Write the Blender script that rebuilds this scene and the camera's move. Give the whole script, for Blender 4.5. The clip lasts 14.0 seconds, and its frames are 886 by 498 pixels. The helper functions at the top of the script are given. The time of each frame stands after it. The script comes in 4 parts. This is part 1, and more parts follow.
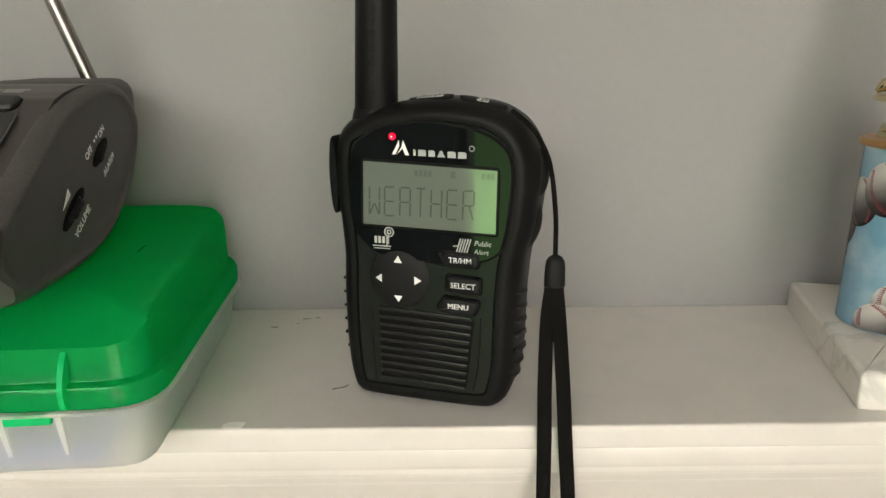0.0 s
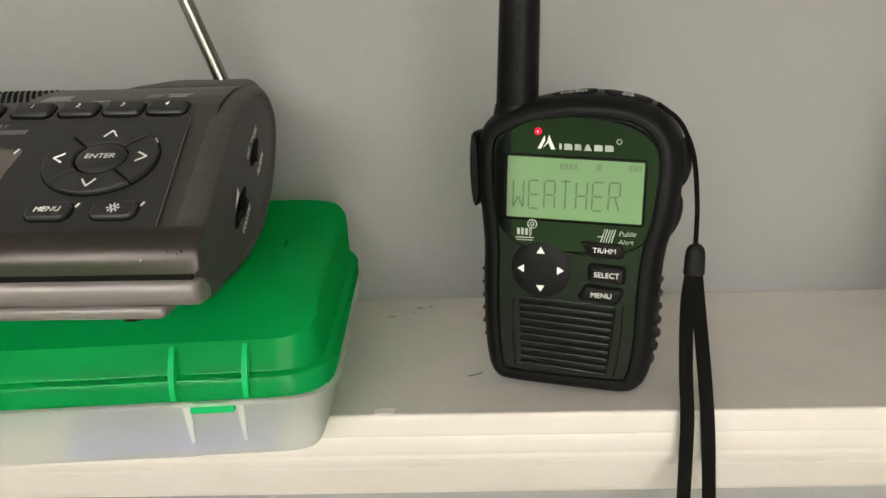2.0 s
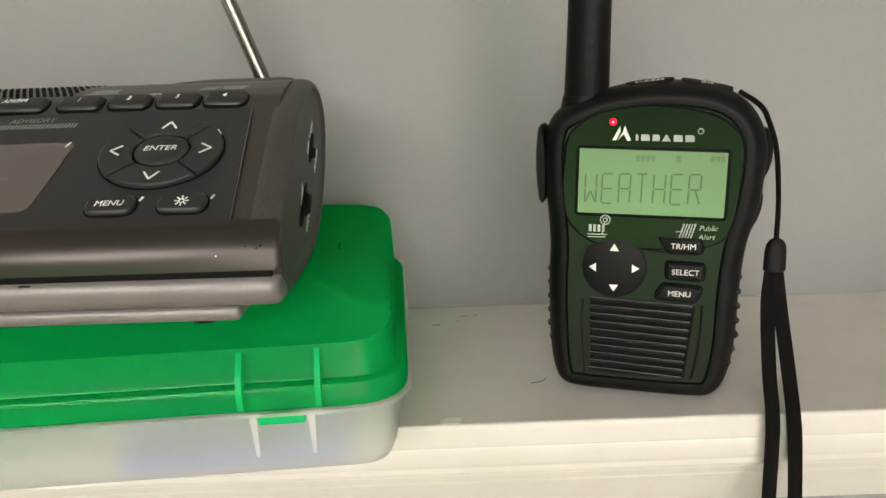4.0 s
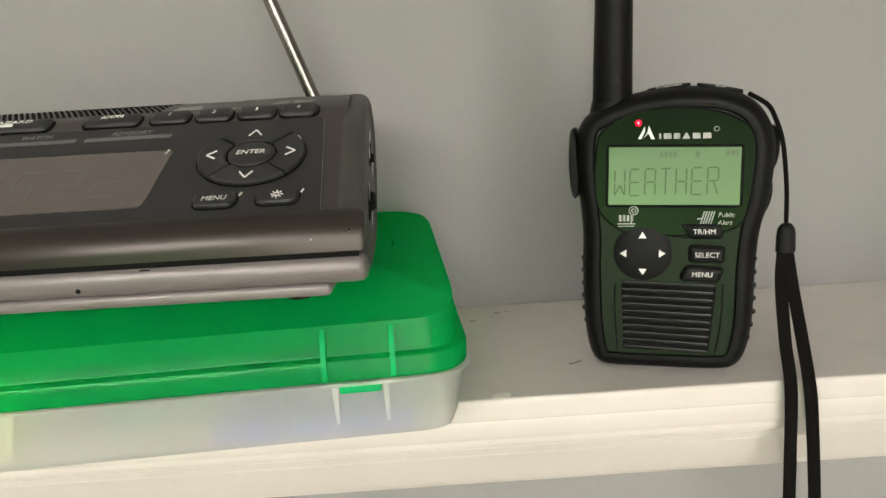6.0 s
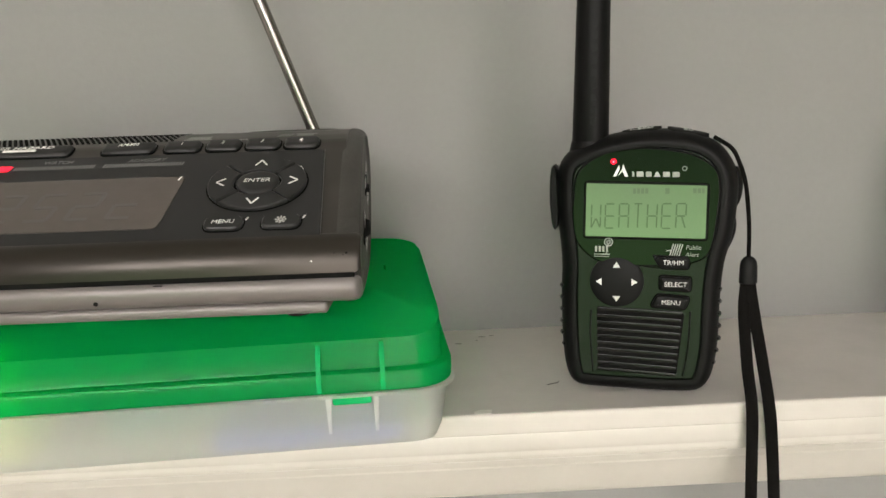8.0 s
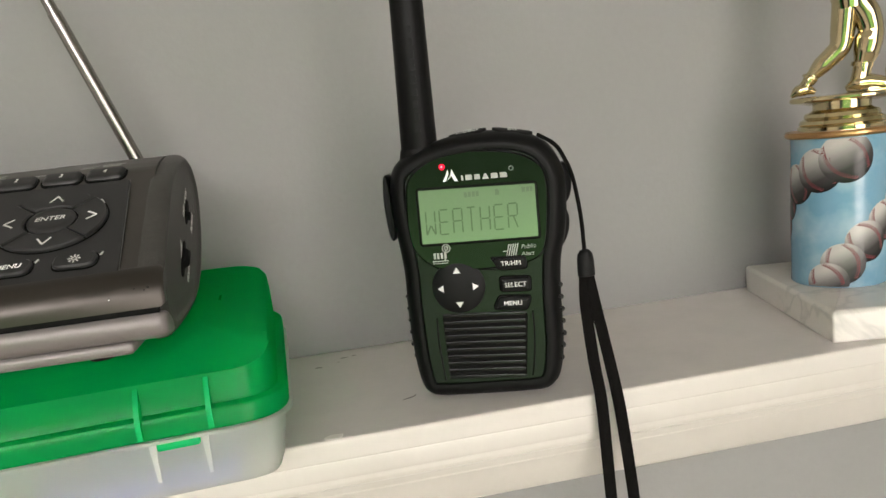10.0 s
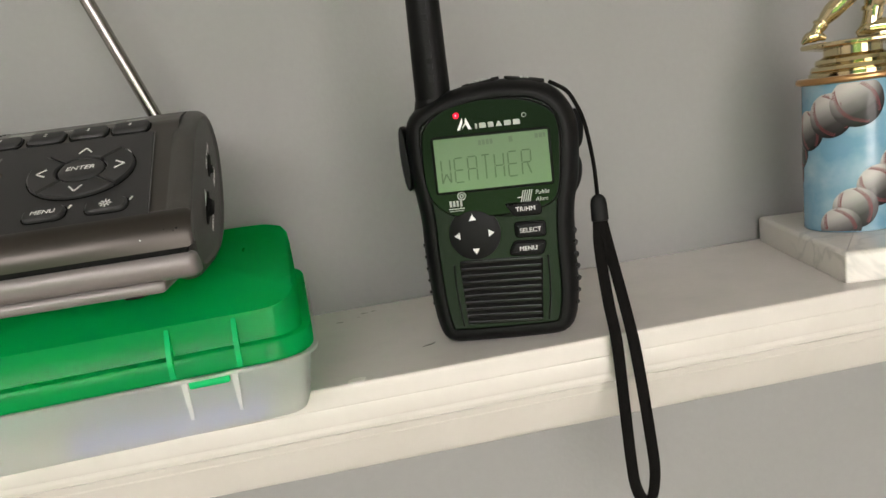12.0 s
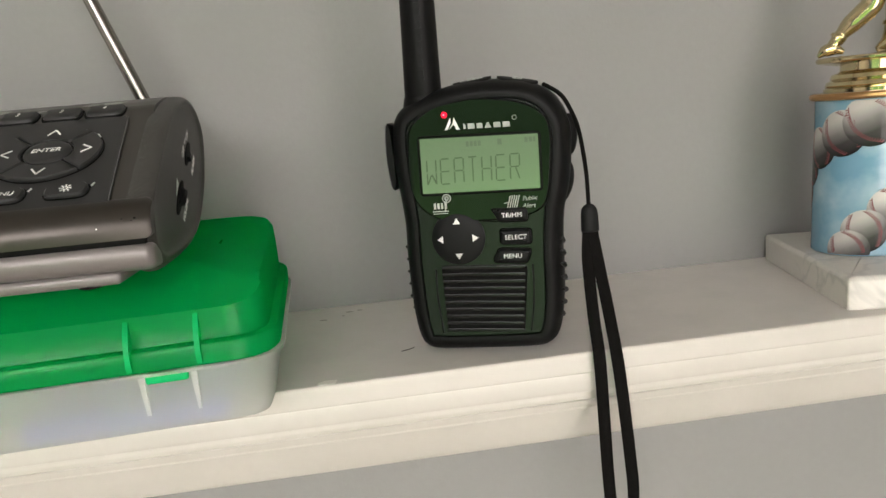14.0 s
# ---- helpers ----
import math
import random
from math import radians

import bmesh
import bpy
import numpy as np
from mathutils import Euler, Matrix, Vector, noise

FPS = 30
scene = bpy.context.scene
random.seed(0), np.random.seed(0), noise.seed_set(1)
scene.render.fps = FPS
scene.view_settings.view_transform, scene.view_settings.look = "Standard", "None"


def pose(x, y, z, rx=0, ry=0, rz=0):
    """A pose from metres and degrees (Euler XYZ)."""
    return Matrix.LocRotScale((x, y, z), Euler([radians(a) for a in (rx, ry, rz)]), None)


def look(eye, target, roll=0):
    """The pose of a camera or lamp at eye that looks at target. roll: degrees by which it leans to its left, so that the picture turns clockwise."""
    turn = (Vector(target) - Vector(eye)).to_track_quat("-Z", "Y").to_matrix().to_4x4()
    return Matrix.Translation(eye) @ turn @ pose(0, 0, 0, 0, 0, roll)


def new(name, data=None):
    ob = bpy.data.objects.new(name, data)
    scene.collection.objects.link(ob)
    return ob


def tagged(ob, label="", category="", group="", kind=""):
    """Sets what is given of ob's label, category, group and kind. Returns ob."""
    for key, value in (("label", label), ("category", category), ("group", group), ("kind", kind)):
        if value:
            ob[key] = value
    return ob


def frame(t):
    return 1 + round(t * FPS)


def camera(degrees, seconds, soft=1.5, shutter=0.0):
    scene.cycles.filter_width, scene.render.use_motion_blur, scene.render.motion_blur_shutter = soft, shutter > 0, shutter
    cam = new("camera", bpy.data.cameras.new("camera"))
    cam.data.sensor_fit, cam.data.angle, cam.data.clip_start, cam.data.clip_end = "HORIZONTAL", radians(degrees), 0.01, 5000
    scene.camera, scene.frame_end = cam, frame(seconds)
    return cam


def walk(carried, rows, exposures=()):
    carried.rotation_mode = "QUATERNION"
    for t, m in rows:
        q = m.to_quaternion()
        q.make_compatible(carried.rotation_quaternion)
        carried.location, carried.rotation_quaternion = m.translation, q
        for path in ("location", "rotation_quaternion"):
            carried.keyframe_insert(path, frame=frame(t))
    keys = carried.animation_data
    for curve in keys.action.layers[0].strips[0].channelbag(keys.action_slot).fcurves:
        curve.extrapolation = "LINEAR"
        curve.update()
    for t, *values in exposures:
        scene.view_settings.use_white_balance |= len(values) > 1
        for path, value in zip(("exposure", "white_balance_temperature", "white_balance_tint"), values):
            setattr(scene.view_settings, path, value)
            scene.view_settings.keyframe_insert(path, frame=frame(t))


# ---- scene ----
cam = camera(62.0, 14.0)
PATH = [
    (0, (0.0123, -0.37465, 0.13402), (0.04436, 1.5557, -0.3882), -0.15),
    (0.5, (0.00313, -0.37116, 0.13461), (0.014, 1.55917, -0.38856), -0.70),
    (1, (-0.00874, -0.374, 0.13571), (-0.01739, 1.55027, -0.40938), -0.62),
    (1.5, (-0.02249, -0.37782, 0.13859), (-0.04957, 1.54475, -0.41186), -0.88),
    (2, (-0.0308, -0.38285, 0.13902), (-0.07612, 1.53747, -0.41804), -1.63),
    (2.5, (-0.03724, -0.38315, 0.13432), (-0.09463, 1.53666, -0.42341), -2.38),
    (3, (-0.04053, -0.38939, 0.12786), (-0.10015, 1.5362, -0.4093), -2.49),
    (3.2, (-0.04933, -0.38078, 0.13409), (-0.11567, 1.5472, -0.39361), -2.01),
    (5.3, (-0.07653, -0.36804, 0.11542), (0.04539, 1.57954, -0.32284), -3.11),
    (5.5, (-0.08498, -0.38029, 0.11726), (-0.01029, 1.57287, -0.30652), -3.50),
    (6, (-0.08544, -0.40457, 0.12142), (-0.05682, 1.55073, -0.29804), -3.42),
    (6.5, (-0.08208, -0.41536, 0.12029), (-0.04962, 1.54521, -0.27356), -3.23),
    (7, (-0.0878, -0.42427, 0.12773), (-0.0798, 1.54286, -0.2333), -2.28),
    (7.5, (-0.08587, -0.42789, 0.12887), (-0.06989, 1.5437, -0.20665), -1.26),
    (8, (-0.08539, -0.42723, 0.12425), (-0.02504, 1.54226, -0.21846), -2.02),
    (8.5, (-0.06898, -0.41466, 0.1157), (0.07208, 1.54475, -0.25952), -2.61),
    (9, (-0.058, -0.42471, 0.12467), (0.17534, 1.53594, -0.19375), -3.32),
    (9.2, (-0.05855, -0.42164, 0.125), (0.20346, 1.53673, -0.18509), -3.98),
    (11.3, (-0.04591, -0.42537, 0.10895), (0.25962, 1.52325, -0.222), -8.26),
    (11.5, (-0.04779, -0.42965, 0.11045), (0.25108, 1.51874, -0.22787), -8.10),
    (12, (-0.05886, -0.43135, 0.10623), (0.21054, 1.5177, -0.25241), -7.93),
    (12.5, (-0.05437, -0.42687, 0.1049), (0.18338, 1.52291, -0.27173), -7.87),
    (13, (-0.04635, -0.4195, 0.10348), (0.18298, 1.53059, -0.27675), -7.78),
    (13.5, (-0.04389, -0.41551, 0.10144), (0.18149, 1.53324, -0.28787), -7.29),
    (14, (-0.04012, -0.42213, 0.10561), (0.17088, 1.53321, -0.25794), -5.18),
]
walk(cam, [(t, look(eye, target, roll)) for t, eye, target, roll in PATH], exposures=((0, 0.11, 6500, 11), (3, 0.15, 6500, 11), (5.5, 0.18, 6480, 11), (7, 0.02, 6450, 12), (9, 0.06, 6400, 12), (11.5, 0.04, 6330, 13), (14, 0.04, 6330, 13)))
DAYLIGHT = 6.3
LAWNLIGHT = 2.1

# ---- light ----
world = bpy.data.worlds.new("world")
scene.world = world
world.use_nodes = True
wn = world.node_tree.nodes
sky = wn.new("ShaderNodeTexSky")
sky.sky_type, sky.sun_disc = "NISHITA", False
sky.sun_elevation, sky.sun_rotation = radians(50), radians(150)
world.node_tree.links.new(sky.outputs[0], wn["Background"].inputs[0])
wn["Background"].inputs[1].default_value = 0.1


# ---- materials ----
def mat(name, colour, rough=0.5, metal=0.0, grain=0.0, scale=400.0, bump=0.0, bump_scale=900.0, dirt=None, dirt_scale=30.0, dirt_amount=0.5, coat=0.0, spec=0.5):
    """A procedural material: fine grain, larger stains and a fine relief, in object space (metres)."""
    m = bpy.data.materials.new(name)
    m.use_nodes = True
    nt, b = m.node_tree, m.node_tree.nodes["Principled BSDF"]
    b.inputs["Base Color"].default_value = (*colour, 1)
    b.inputs["Roughness"].default_value, b.inputs["Metallic"].default_value = rough, metal
    b.inputs["Specular IOR Level"].default_value = spec
    b.inputs["Coat Weight"].default_value, b.inputs["Coat Roughness"].default_value = coat, 0.06
    tex = nt.nodes.new("ShaderNodeTexCoord")
    out = None
    if grain or dirt:
        n1 = nt.nodes.new("ShaderNodeTexNoise")
        n1.inputs["Scale"].default_value, n1.inputs["Detail"].default_value = scale, 3
        nt.links.new(tex.outputs["Object"], n1.inputs["Vector"])
        mp = nt.nodes.new("ShaderNodeMapRange")
        mp.inputs["To Min"].default_value, mp.inputs["To Max"].default_value = 1 - grain, 1 + grain
        nt.links.new(n1.outputs["Fac"], mp.inputs["Value"])
        mul = nt.nodes.new("ShaderNodeMix")
        mul.data_type, mul.blend_type = "RGBA", "MULTIPLY"
        mul.inputs["Factor"].default_value = 1
        mul.inputs["A"].default_value = (*colour, 1)
        nt.links.new(mp.outputs[0], mul.inputs["B"])
        out = mul.outputs["Result"]
        if dirt:
            n2 = nt.nodes.new("ShaderNodeTexNoise")
            n2.inputs["Scale"].default_value, n2.inputs["Detail"].default_value = dirt_scale, 5
            nt.links.new(tex.outputs["Object"], n2.inputs["Vector"])
            r2 = nt.nodes.new("ShaderNodeMapRange")
            r2.inputs["From Min"].default_value, r2.inputs["From Max"].default_value = 0.45, 0.75
            r2.inputs["To Max"].default_value = dirt_amount
            nt.links.new(n2.outputs["Fac"], r2.inputs["Value"])
            mx = nt.nodes.new("ShaderNodeMix")
            mx.data_type = "RGBA"
            nt.links.new(r2.outputs[0], mx.inputs["Factor"])
            nt.links.new(out, mx.inputs["A"])
            mx.inputs["B"].default_value = (*dirt, 1)
            out = mx.outputs["Result"]
        nt.links.new(out, b.inputs["Base Color"])
    if bump:
        n3 = nt.nodes.new("ShaderNodeTexNoise")
        n3.inputs["Scale"].default_value, n3.inputs["Detail"].default_value = bump_scale, 2
        nt.links.new(tex.outputs["Object"], n3.inputs["Vector"])
        bp = nt.nodes.new("ShaderNodeBump")
        bp.inputs["Strength"].default_value, bp.inputs["Distance"].default_value = bump, 0.0004
        nt.links.new(n3.outputs["Fac"], bp.inputs["Height"])
        nt.links.new(bp.outputs[0], b.inputs["Normal"])
    return m


def glow(name, colour, strength):
    m = bpy.data.materials.new(name)
    m.use_nodes = True
    b = m.node_tree.nodes["Principled BSDF"]
    b.inputs["Base Color"].default_value = (*colour, 1)
    b.inputs["Emission Color"].default_value, b.inputs["Emission Strength"].default_value = (*colour, 1), strength
    return m


def frosted(name, colour, clear, through_colour, gloss=0.012, back=0.5, rough=0.36, blur=0.0):
    """Moulded polypropylene: part clear, part milky, with a soft gloss."""
    m = bpy.data.materials.new(name)
    m.use_nodes = True
    nt = m.node_tree
    nt.nodes.remove(nt.nodes["Principled BSDF"])
    N = nt.nodes.new
    dif, tra, see, glo = N("ShaderNodeBsdfDiffuse"), N("ShaderNodeBsdfTranslucent"), N("ShaderNodeBsdfTransparent"), N("ShaderNodeBsdfGlossy")
    dif.inputs[0].default_value, tra.inputs[0].default_value = (*colour, 1), (*colour, 1)
    see.inputs[0].default_value = (*through_colour, 1)
    glo.inputs["Roughness"].default_value = rough
    tex, noi, bmp = N("ShaderNodeTexCoord"), N("ShaderNodeTexNoise"), N("ShaderNodeBump")
    noi.inputs["Scale"].default_value, bmp.inputs["Strength"].default_value, bmp.inputs["Distance"].default_value = 700, 0.12, 0.0004
    nt.links.new(tex.outputs["Object"], noi.inputs["Vector"])
    nt.links.new(noi.outputs["Fac"], bmp.inputs["Height"])
    for s in (dif, glo):
        nt.links.new(bmp.outputs[0], s.inputs["Normal"])
    m1, m2, m3 = N("ShaderNodeMixShader"), N("ShaderNodeMixShader"), N("ShaderNodeMixShader")
    m1.inputs[0].default_value, m2.inputs[0].default_value, m3.inputs[0].default_value = back, clear, gloss
    nt.links.new(dif.outputs[0], m1.inputs[1]), nt.links.new(tra.outputs[0], m1.inputs[2])
    thru = see
    if blur:
        fog, thru = N("ShaderNodeBsdfRefraction"), N("ShaderNodeMixShader")
        fog.inputs["Color"].default_value, fog.inputs["Roughness"].default_value, fog.inputs["IOR"].default_value = (*through_colour, 1), 0.42, 1.12
        thru.inputs[0].default_value = blur
        nt.links.new(see.outputs[0], thru.inputs[1]), nt.links.new(fog.outputs[0], thru.inputs[2])
    nt.links.new(m1.outputs[0], m2.inputs[1]), nt.links.new(thru.outputs[0], m2.inputs[2])
    nt.links.new(m2.outputs[0], m3.inputs[1]), nt.links.new(glo.outputs[0], m3.inputs[2])
    nt.links.new(m3.outputs[0], nt.nodes["Material Output"].inputs[0])
    return m


WALL = mat("grey_wall_paint", (0.284, 0.279, 0.274), 0.75, grain=0.04, scale=250, bump=0.25, bump_scale=350, dirt=(0.255, 0.258, 0.244), dirt_scale=9, dirt_amount=0.5)
TRIM = mat("white_gloss_paint", (0.64, 0.605, 0.560), 0.38, grain=0.03, scale=180, bump=0.18, bump_scale=160, dirt=(0.57, 0.54, 0.49), dirt_scale=22, dirt_amount=0.5)
LEDGE = mat("white_shelf_paint", (0.67, 0.635, 0.605), 0.5, grain=0.03, scale=220, bump=0.2, bump_scale=200, dirt=(0.57, 0.55, 0.52), dirt_scale=35, dirt_amount=0.5)
ROOM = mat("white_room_paint", (0.72, 0.70, 0.67), 0.7, grain=0.03, scale=60)
FRAME = mat("dark_window_frame", (0.012, 0.013, 0.016), 0.4, grain=0.1, scale=200)
BLUEWALL = mat("blue_grey_room_paint", (0.22, 0.28, 0.34), 0.7, grain=0.03, scale=60)
CARPET = mat("beige_carpet", (0.38, 0.33, 0.27), 0.95, grain=0.2, scale=300, bump=0.5, bump_scale=200)
MARK = mat("grey_scuff", (0.38, 0.36, 0.33), 0.8)
HAIR = mat("dark_hair", (0.035, 0.03, 0.026), 0.6)
CHIP = mat("bare_chipped_paint", (0.86, 0.83, 0.79), 0.7, grain=0.06, scale=500)
RUBBER = mat("black_rubber", (0.004, 0.004, 0.0043), 0.46, grain=0.15, scale=900, bump=0.15, bump_scale=1500, dirt=(0.009, 0.009, 0.009), dirt_scale=60, dirt_amount=0.5, spec=0.15)
PANEL = mat("black_satin_plastic", (0.007, 0.008, 0.008), 0.25, grain=0.1, scale=900, bump=0.08, bump_scale=2500, spec=0.42)
GLOSS = mat("black_gloss_window", (0.004, 0.005, 0.005), 0.04, spec=0.40)
KEY = mat("black_key_rubber", (0.007, 0.007, 0.0075), 0.55, grain=0.1, scale=1200, spec=0.18)
DARK = mat("recess_black", (0.003, 0.003, 0.003), 0.7, spec=0.12)
PRINT = mat("white_print", (0.82, 0.82, 0.80), 0.55)
GREYPRINT = mat("grey_print", (0.36, 0.37, 0.35), 0.55)
LCDMAT = mat("lcd_green_grey", (0.275, 0.32, 0.262), 0.06, metal=0.60, grain=0.05, scale=1500, coat=0.5)
LCDINK = mat("lcd_segment", (0.105, 0.118, 0.10), 0.2, metal=0.4)
LCDFAINT = mat("lcd_faint_segment", (0.15, 0.165, 0.145), 0.2, metal=0.4)
RED = glow("red_led", (0.95, 0.0, 0.02), 2.2)
REDCORE = glow("red_led_core", (1.0, 0.35, 0.38), 1.6)
REDBAR = glow("lit_red_bar", (1.0, 0.01, 0.03), 2.2)
FABRIC = mat("black_webbing", (0.006, 0.0055, 0.0052), 0.85, grain=0.4, scale=1400, bump=0.8, bump_scale=1800, spec=0.08)
CHAR = mat("charcoal_plastic", (0.052, 0.050, 0.046), 0.42, grain=0.5, scale=900, bump=0.6, bump_scale=2200, dirt=(0.055, 0.052, 0.049), dirt_scale=40, dirt_amount=0.4, spec=0.38)
SILVER = mat("grey_metallic_paint", (0.047, 0.041, 0.036), 0.31, metal=0.65, grain=0.08, scale=2500, bump=0.06, bump_scale=3000)
LIP = mat("light_grey_metallic_paint", (0.205, 0.185, 0.183), 0.40, metal=0.3, grain=0.08, scale=2500, bump=0.06, bump_scale=3000)
GRAPHITE = mat("graphite_metallic_paint", (0.074, 0.068, 0.063), 0.36, metal=0.6, grain=0.1, scale=2500, bump=0.06, bump_scale=3000, dirt=(0.075, 0.064, 0.055), dirt_scale=25, dirt_amount=0.4)
SLATE = mat("dark_panel_plastic", (0.022, 0.022, 0.023), 0.38, grain=0.1, scale=1500, bump=0.08, bump_scale=2500, dirt=(0.028, 0.028, 0.028), dirt_scale=50, dirt_amount=0.4, spec=0.38)
DISPLAY = mat("unlit_display_window", (0.10, 0.085, 0.078), 0.12, grain=0.08, scale=200, coat=0.5)
DIGIT = mat("faint_display_digit", (0.103, 0.094, 0.089), 0.2)
CHROME = mat("antenna_chrome", (0.30, 0.28, 0.26), 0.24, metal=1.0)
GREEN = frosted("green_polypropylene", (0.005, 0.72, 0.245), 0.54, (0.12, 0.97, 0.52), gloss=0.012, back=0.64, rough=0.25, blur=0.5)
GREENRIB = frosted("green_polypropylene_edge", (0.015, 0.72, 0.26), 0.05, (0.1, 0.9, 0.4))
CLEAR = frosted("milky_polypropylene", (0.96, 0.96, 0.94), 0.73, (0.985, 0.985, 0.985), back=0.3, blur=0.6)
CLEARRIB = frosted("milky_rib", (0.92, 0.92, 0.91), 0.1, (0.95, 0.95, 0.95))
BLUEISH = mat("blue_card", (0.10, 0.15, 0.42), 0.6, grain=0.05, scale=80)
# dark green that stands in for a shaded reflection in the tub
DARKGREEN = mat("green_tub_shade", (0.05, 0.16, 0.10), 0.6, grain=0.05, scale=80)
GOLD = mat("gold_plating", (0.66, 0.56, 0.34), 0.13, metal=1.0, grain=0.05, scale=300)
COPPER = mat("brass_rim", (0.55, 0.33, 0.15), 0.3, metal=1.0, grain=0.1, scale=500)
BLACKCOL = mat("black_column_foil", (0.012, 0.012, 0.012), 0.15, coat=0.5)
SEAM = mat("red_stitching", (0.14, 0.009, 0.014), 0.5)
YELLOW = mat("pale_yellow_card", (0.62, 0.66, 0.30), 0.6, grain=0.05, scale=80)


def marble():
    m = mat("white_marble", (0.70, 0.67, 0.62), 0.30, grain=0.04, scale=120, coat=0.2)
    nt, b = m.node_tree, m.node_tree.nodes["Principled BSDF"]
    src = b.inputs["Base Color"].links[0].from_socket
    tex, noi, rmp, mix = (nt.nodes.new("ShaderNode" + k) for k in ("TexCoord", "TexNoise", "ValToRGB", "Mix"))
    mix.data_type = "RGBA"
    noi.inputs["Scale"].default_value, noi.inputs["Detail"].default_value, noi.inputs["Distortion"].default_value = 17, 4, 0.8
    nt.links.new(tex.outputs["Object"], noi.inputs["Vector"])
    e = rmp.color_ramp.elements
    e[0].position, e[0].color = 0.465, (0, 0, 0, 1)
    e[1].position, e[1].color = 0.535, (0, 0, 0, 1)
    e.new(0.5).color = (0.6, 0.6, 0.6, 1)
    nt.links.new(noi.outputs["Fac"], rmp.inputs[0])
    nt.links.new(rmp.outputs[0], mix.inputs["Factor"])
    nt.links.new(src, mix.inputs["A"])
    mix.inputs["B"].default_value = (0.46, 0.45, 0.42, 1)
    nt.links.new(mix.outputs["Result"], b.inputs["Base Color"])
    return m


def printed_sky():
    """The pale blue cloudy print on the trophy's column."""
    m = mat("blue_cloud_print", (0.16, 0.33, 0.45), 0.25, grain=0.02, scale=300, dirt=(0.40, 0.53, 0.60), dirt_scale=36, dirt_amount=0.9, coat=0.4)
    return m


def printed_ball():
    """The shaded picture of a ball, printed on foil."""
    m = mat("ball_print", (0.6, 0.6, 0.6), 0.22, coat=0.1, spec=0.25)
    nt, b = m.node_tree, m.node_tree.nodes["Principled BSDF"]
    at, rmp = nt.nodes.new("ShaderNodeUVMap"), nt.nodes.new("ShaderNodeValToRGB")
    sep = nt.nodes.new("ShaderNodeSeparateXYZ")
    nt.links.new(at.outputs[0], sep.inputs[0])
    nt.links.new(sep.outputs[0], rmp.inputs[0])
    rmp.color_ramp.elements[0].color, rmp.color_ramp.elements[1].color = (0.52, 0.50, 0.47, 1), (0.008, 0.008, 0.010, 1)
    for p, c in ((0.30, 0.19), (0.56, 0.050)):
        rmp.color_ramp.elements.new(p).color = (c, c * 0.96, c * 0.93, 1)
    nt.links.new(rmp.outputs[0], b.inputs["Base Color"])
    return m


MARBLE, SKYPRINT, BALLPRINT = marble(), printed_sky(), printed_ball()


# ---- mesh helpers ----
MM = 0.001


def link(name, bm, material, parent=None, label="", at=None, sharp=35):
    """Turns a bmesh into one mesh object, under a thing or a part if one is given."""
    bmesh.ops.recalc_face_normals(bm, faces=bm.faces)
    me = bpy.data.meshes.new(name)
    bm.to_mesh(me)
    bm.free()
    me.shade_smooth()
    me.set_sharp_from_angle(angle=radians(sharp))
    me.materials.append(material)
    ob = new(name, me)
    if at is not None:
        ob.matrix_basis = at
    if parent is not None:
        ob.parent = parent
    if label:
        tagged(ob, label)
    return ob


def part(name, bm, material, parent, label="", at=None, sharp=35):
    return link(name, bm, material, parent, label, at, sharp)


def thing(name, m, label, category, group="", kind=""):
    ob = new(name)
    ob.empty_display_size = 0.02
    ob.matrix_basis = m
    return tagged(ob, label, category, group, kind)


def loft(rings, cap=True, bm=None):
    bm = bm or bmesh.new()
    vs = [[bm.verts.new(p) for p in ring] for ring in rings]
    n = len(vs[0])
    for a, b in zip(vs, vs[1:]):
        for i in range(n):
            bm.faces.new((a[i], a[(i + 1) % n], b[(i + 1) % n], b[i]))
    if cap:
        bm.faces.new(vs[0][::-1])
        bm.faces.new(vs[-1])
    return bm


def box(x0, x1, y0, y1, z0, z1, bevel=0.0, seg=2, bm=None):
    bm = bm or bmesh.new()
    res = bmesh.ops.create_cube(bm, size=1)
    for v in res["verts"]:
        v.co = Vector(((x0 + x1) / 2 + v.co.x * (x1 - x0), (y0 + y1) / 2 + v.co.y * (y1 - y0), (z0 + z1) / 2 + v.co.z * (z1 - z0)))
    if bevel:
        edges = list({e for v in res["verts"] for e in v.link_edges})
        bmesh.ops.bevel(bm, geom=edges, offset=bevel, segments=seg, affect="EDGES", profile=0.5)
    return bm


def smooth_loop(pts, n):
    """A closed smooth curve (Catmull-Rom) through 2D points, n samples at even steps."""
    k, dense = len(pts), []
    for i in range(k):
        p0, p1, p2, p3 = (Vector(pts[(i + j) % k]) for j in (-1, 0, 1, 2))
        for s in range(12):
            t = s / 12
            dense.append(0.5 * ((2 * p1) + (p2 - p0) * t + (2 * p0 - 5 * p1 + 4 * p2 - p3) * t * t + (3 * p1 - p0 - 3 * p2 + p3) * t ** 3))
    return even(dense, n)


def even(dense, n):
    ds = [0.0]
    for a, b in zip(dense, dense[1:] + dense[:1]):
        ds.append(ds[-1] + (b - a).length)
    out, j = [], 0
    for i in range(n):
        want = ds[-1] * i / n
        while ds[j + 1] < want:
            j += 1
        f = (want - ds[j]) / max(ds[j + 1] - ds[j], 1e-9)
        out.append(dense[j].lerp(dense[(j + 1) % len(dense)], f))
    return out


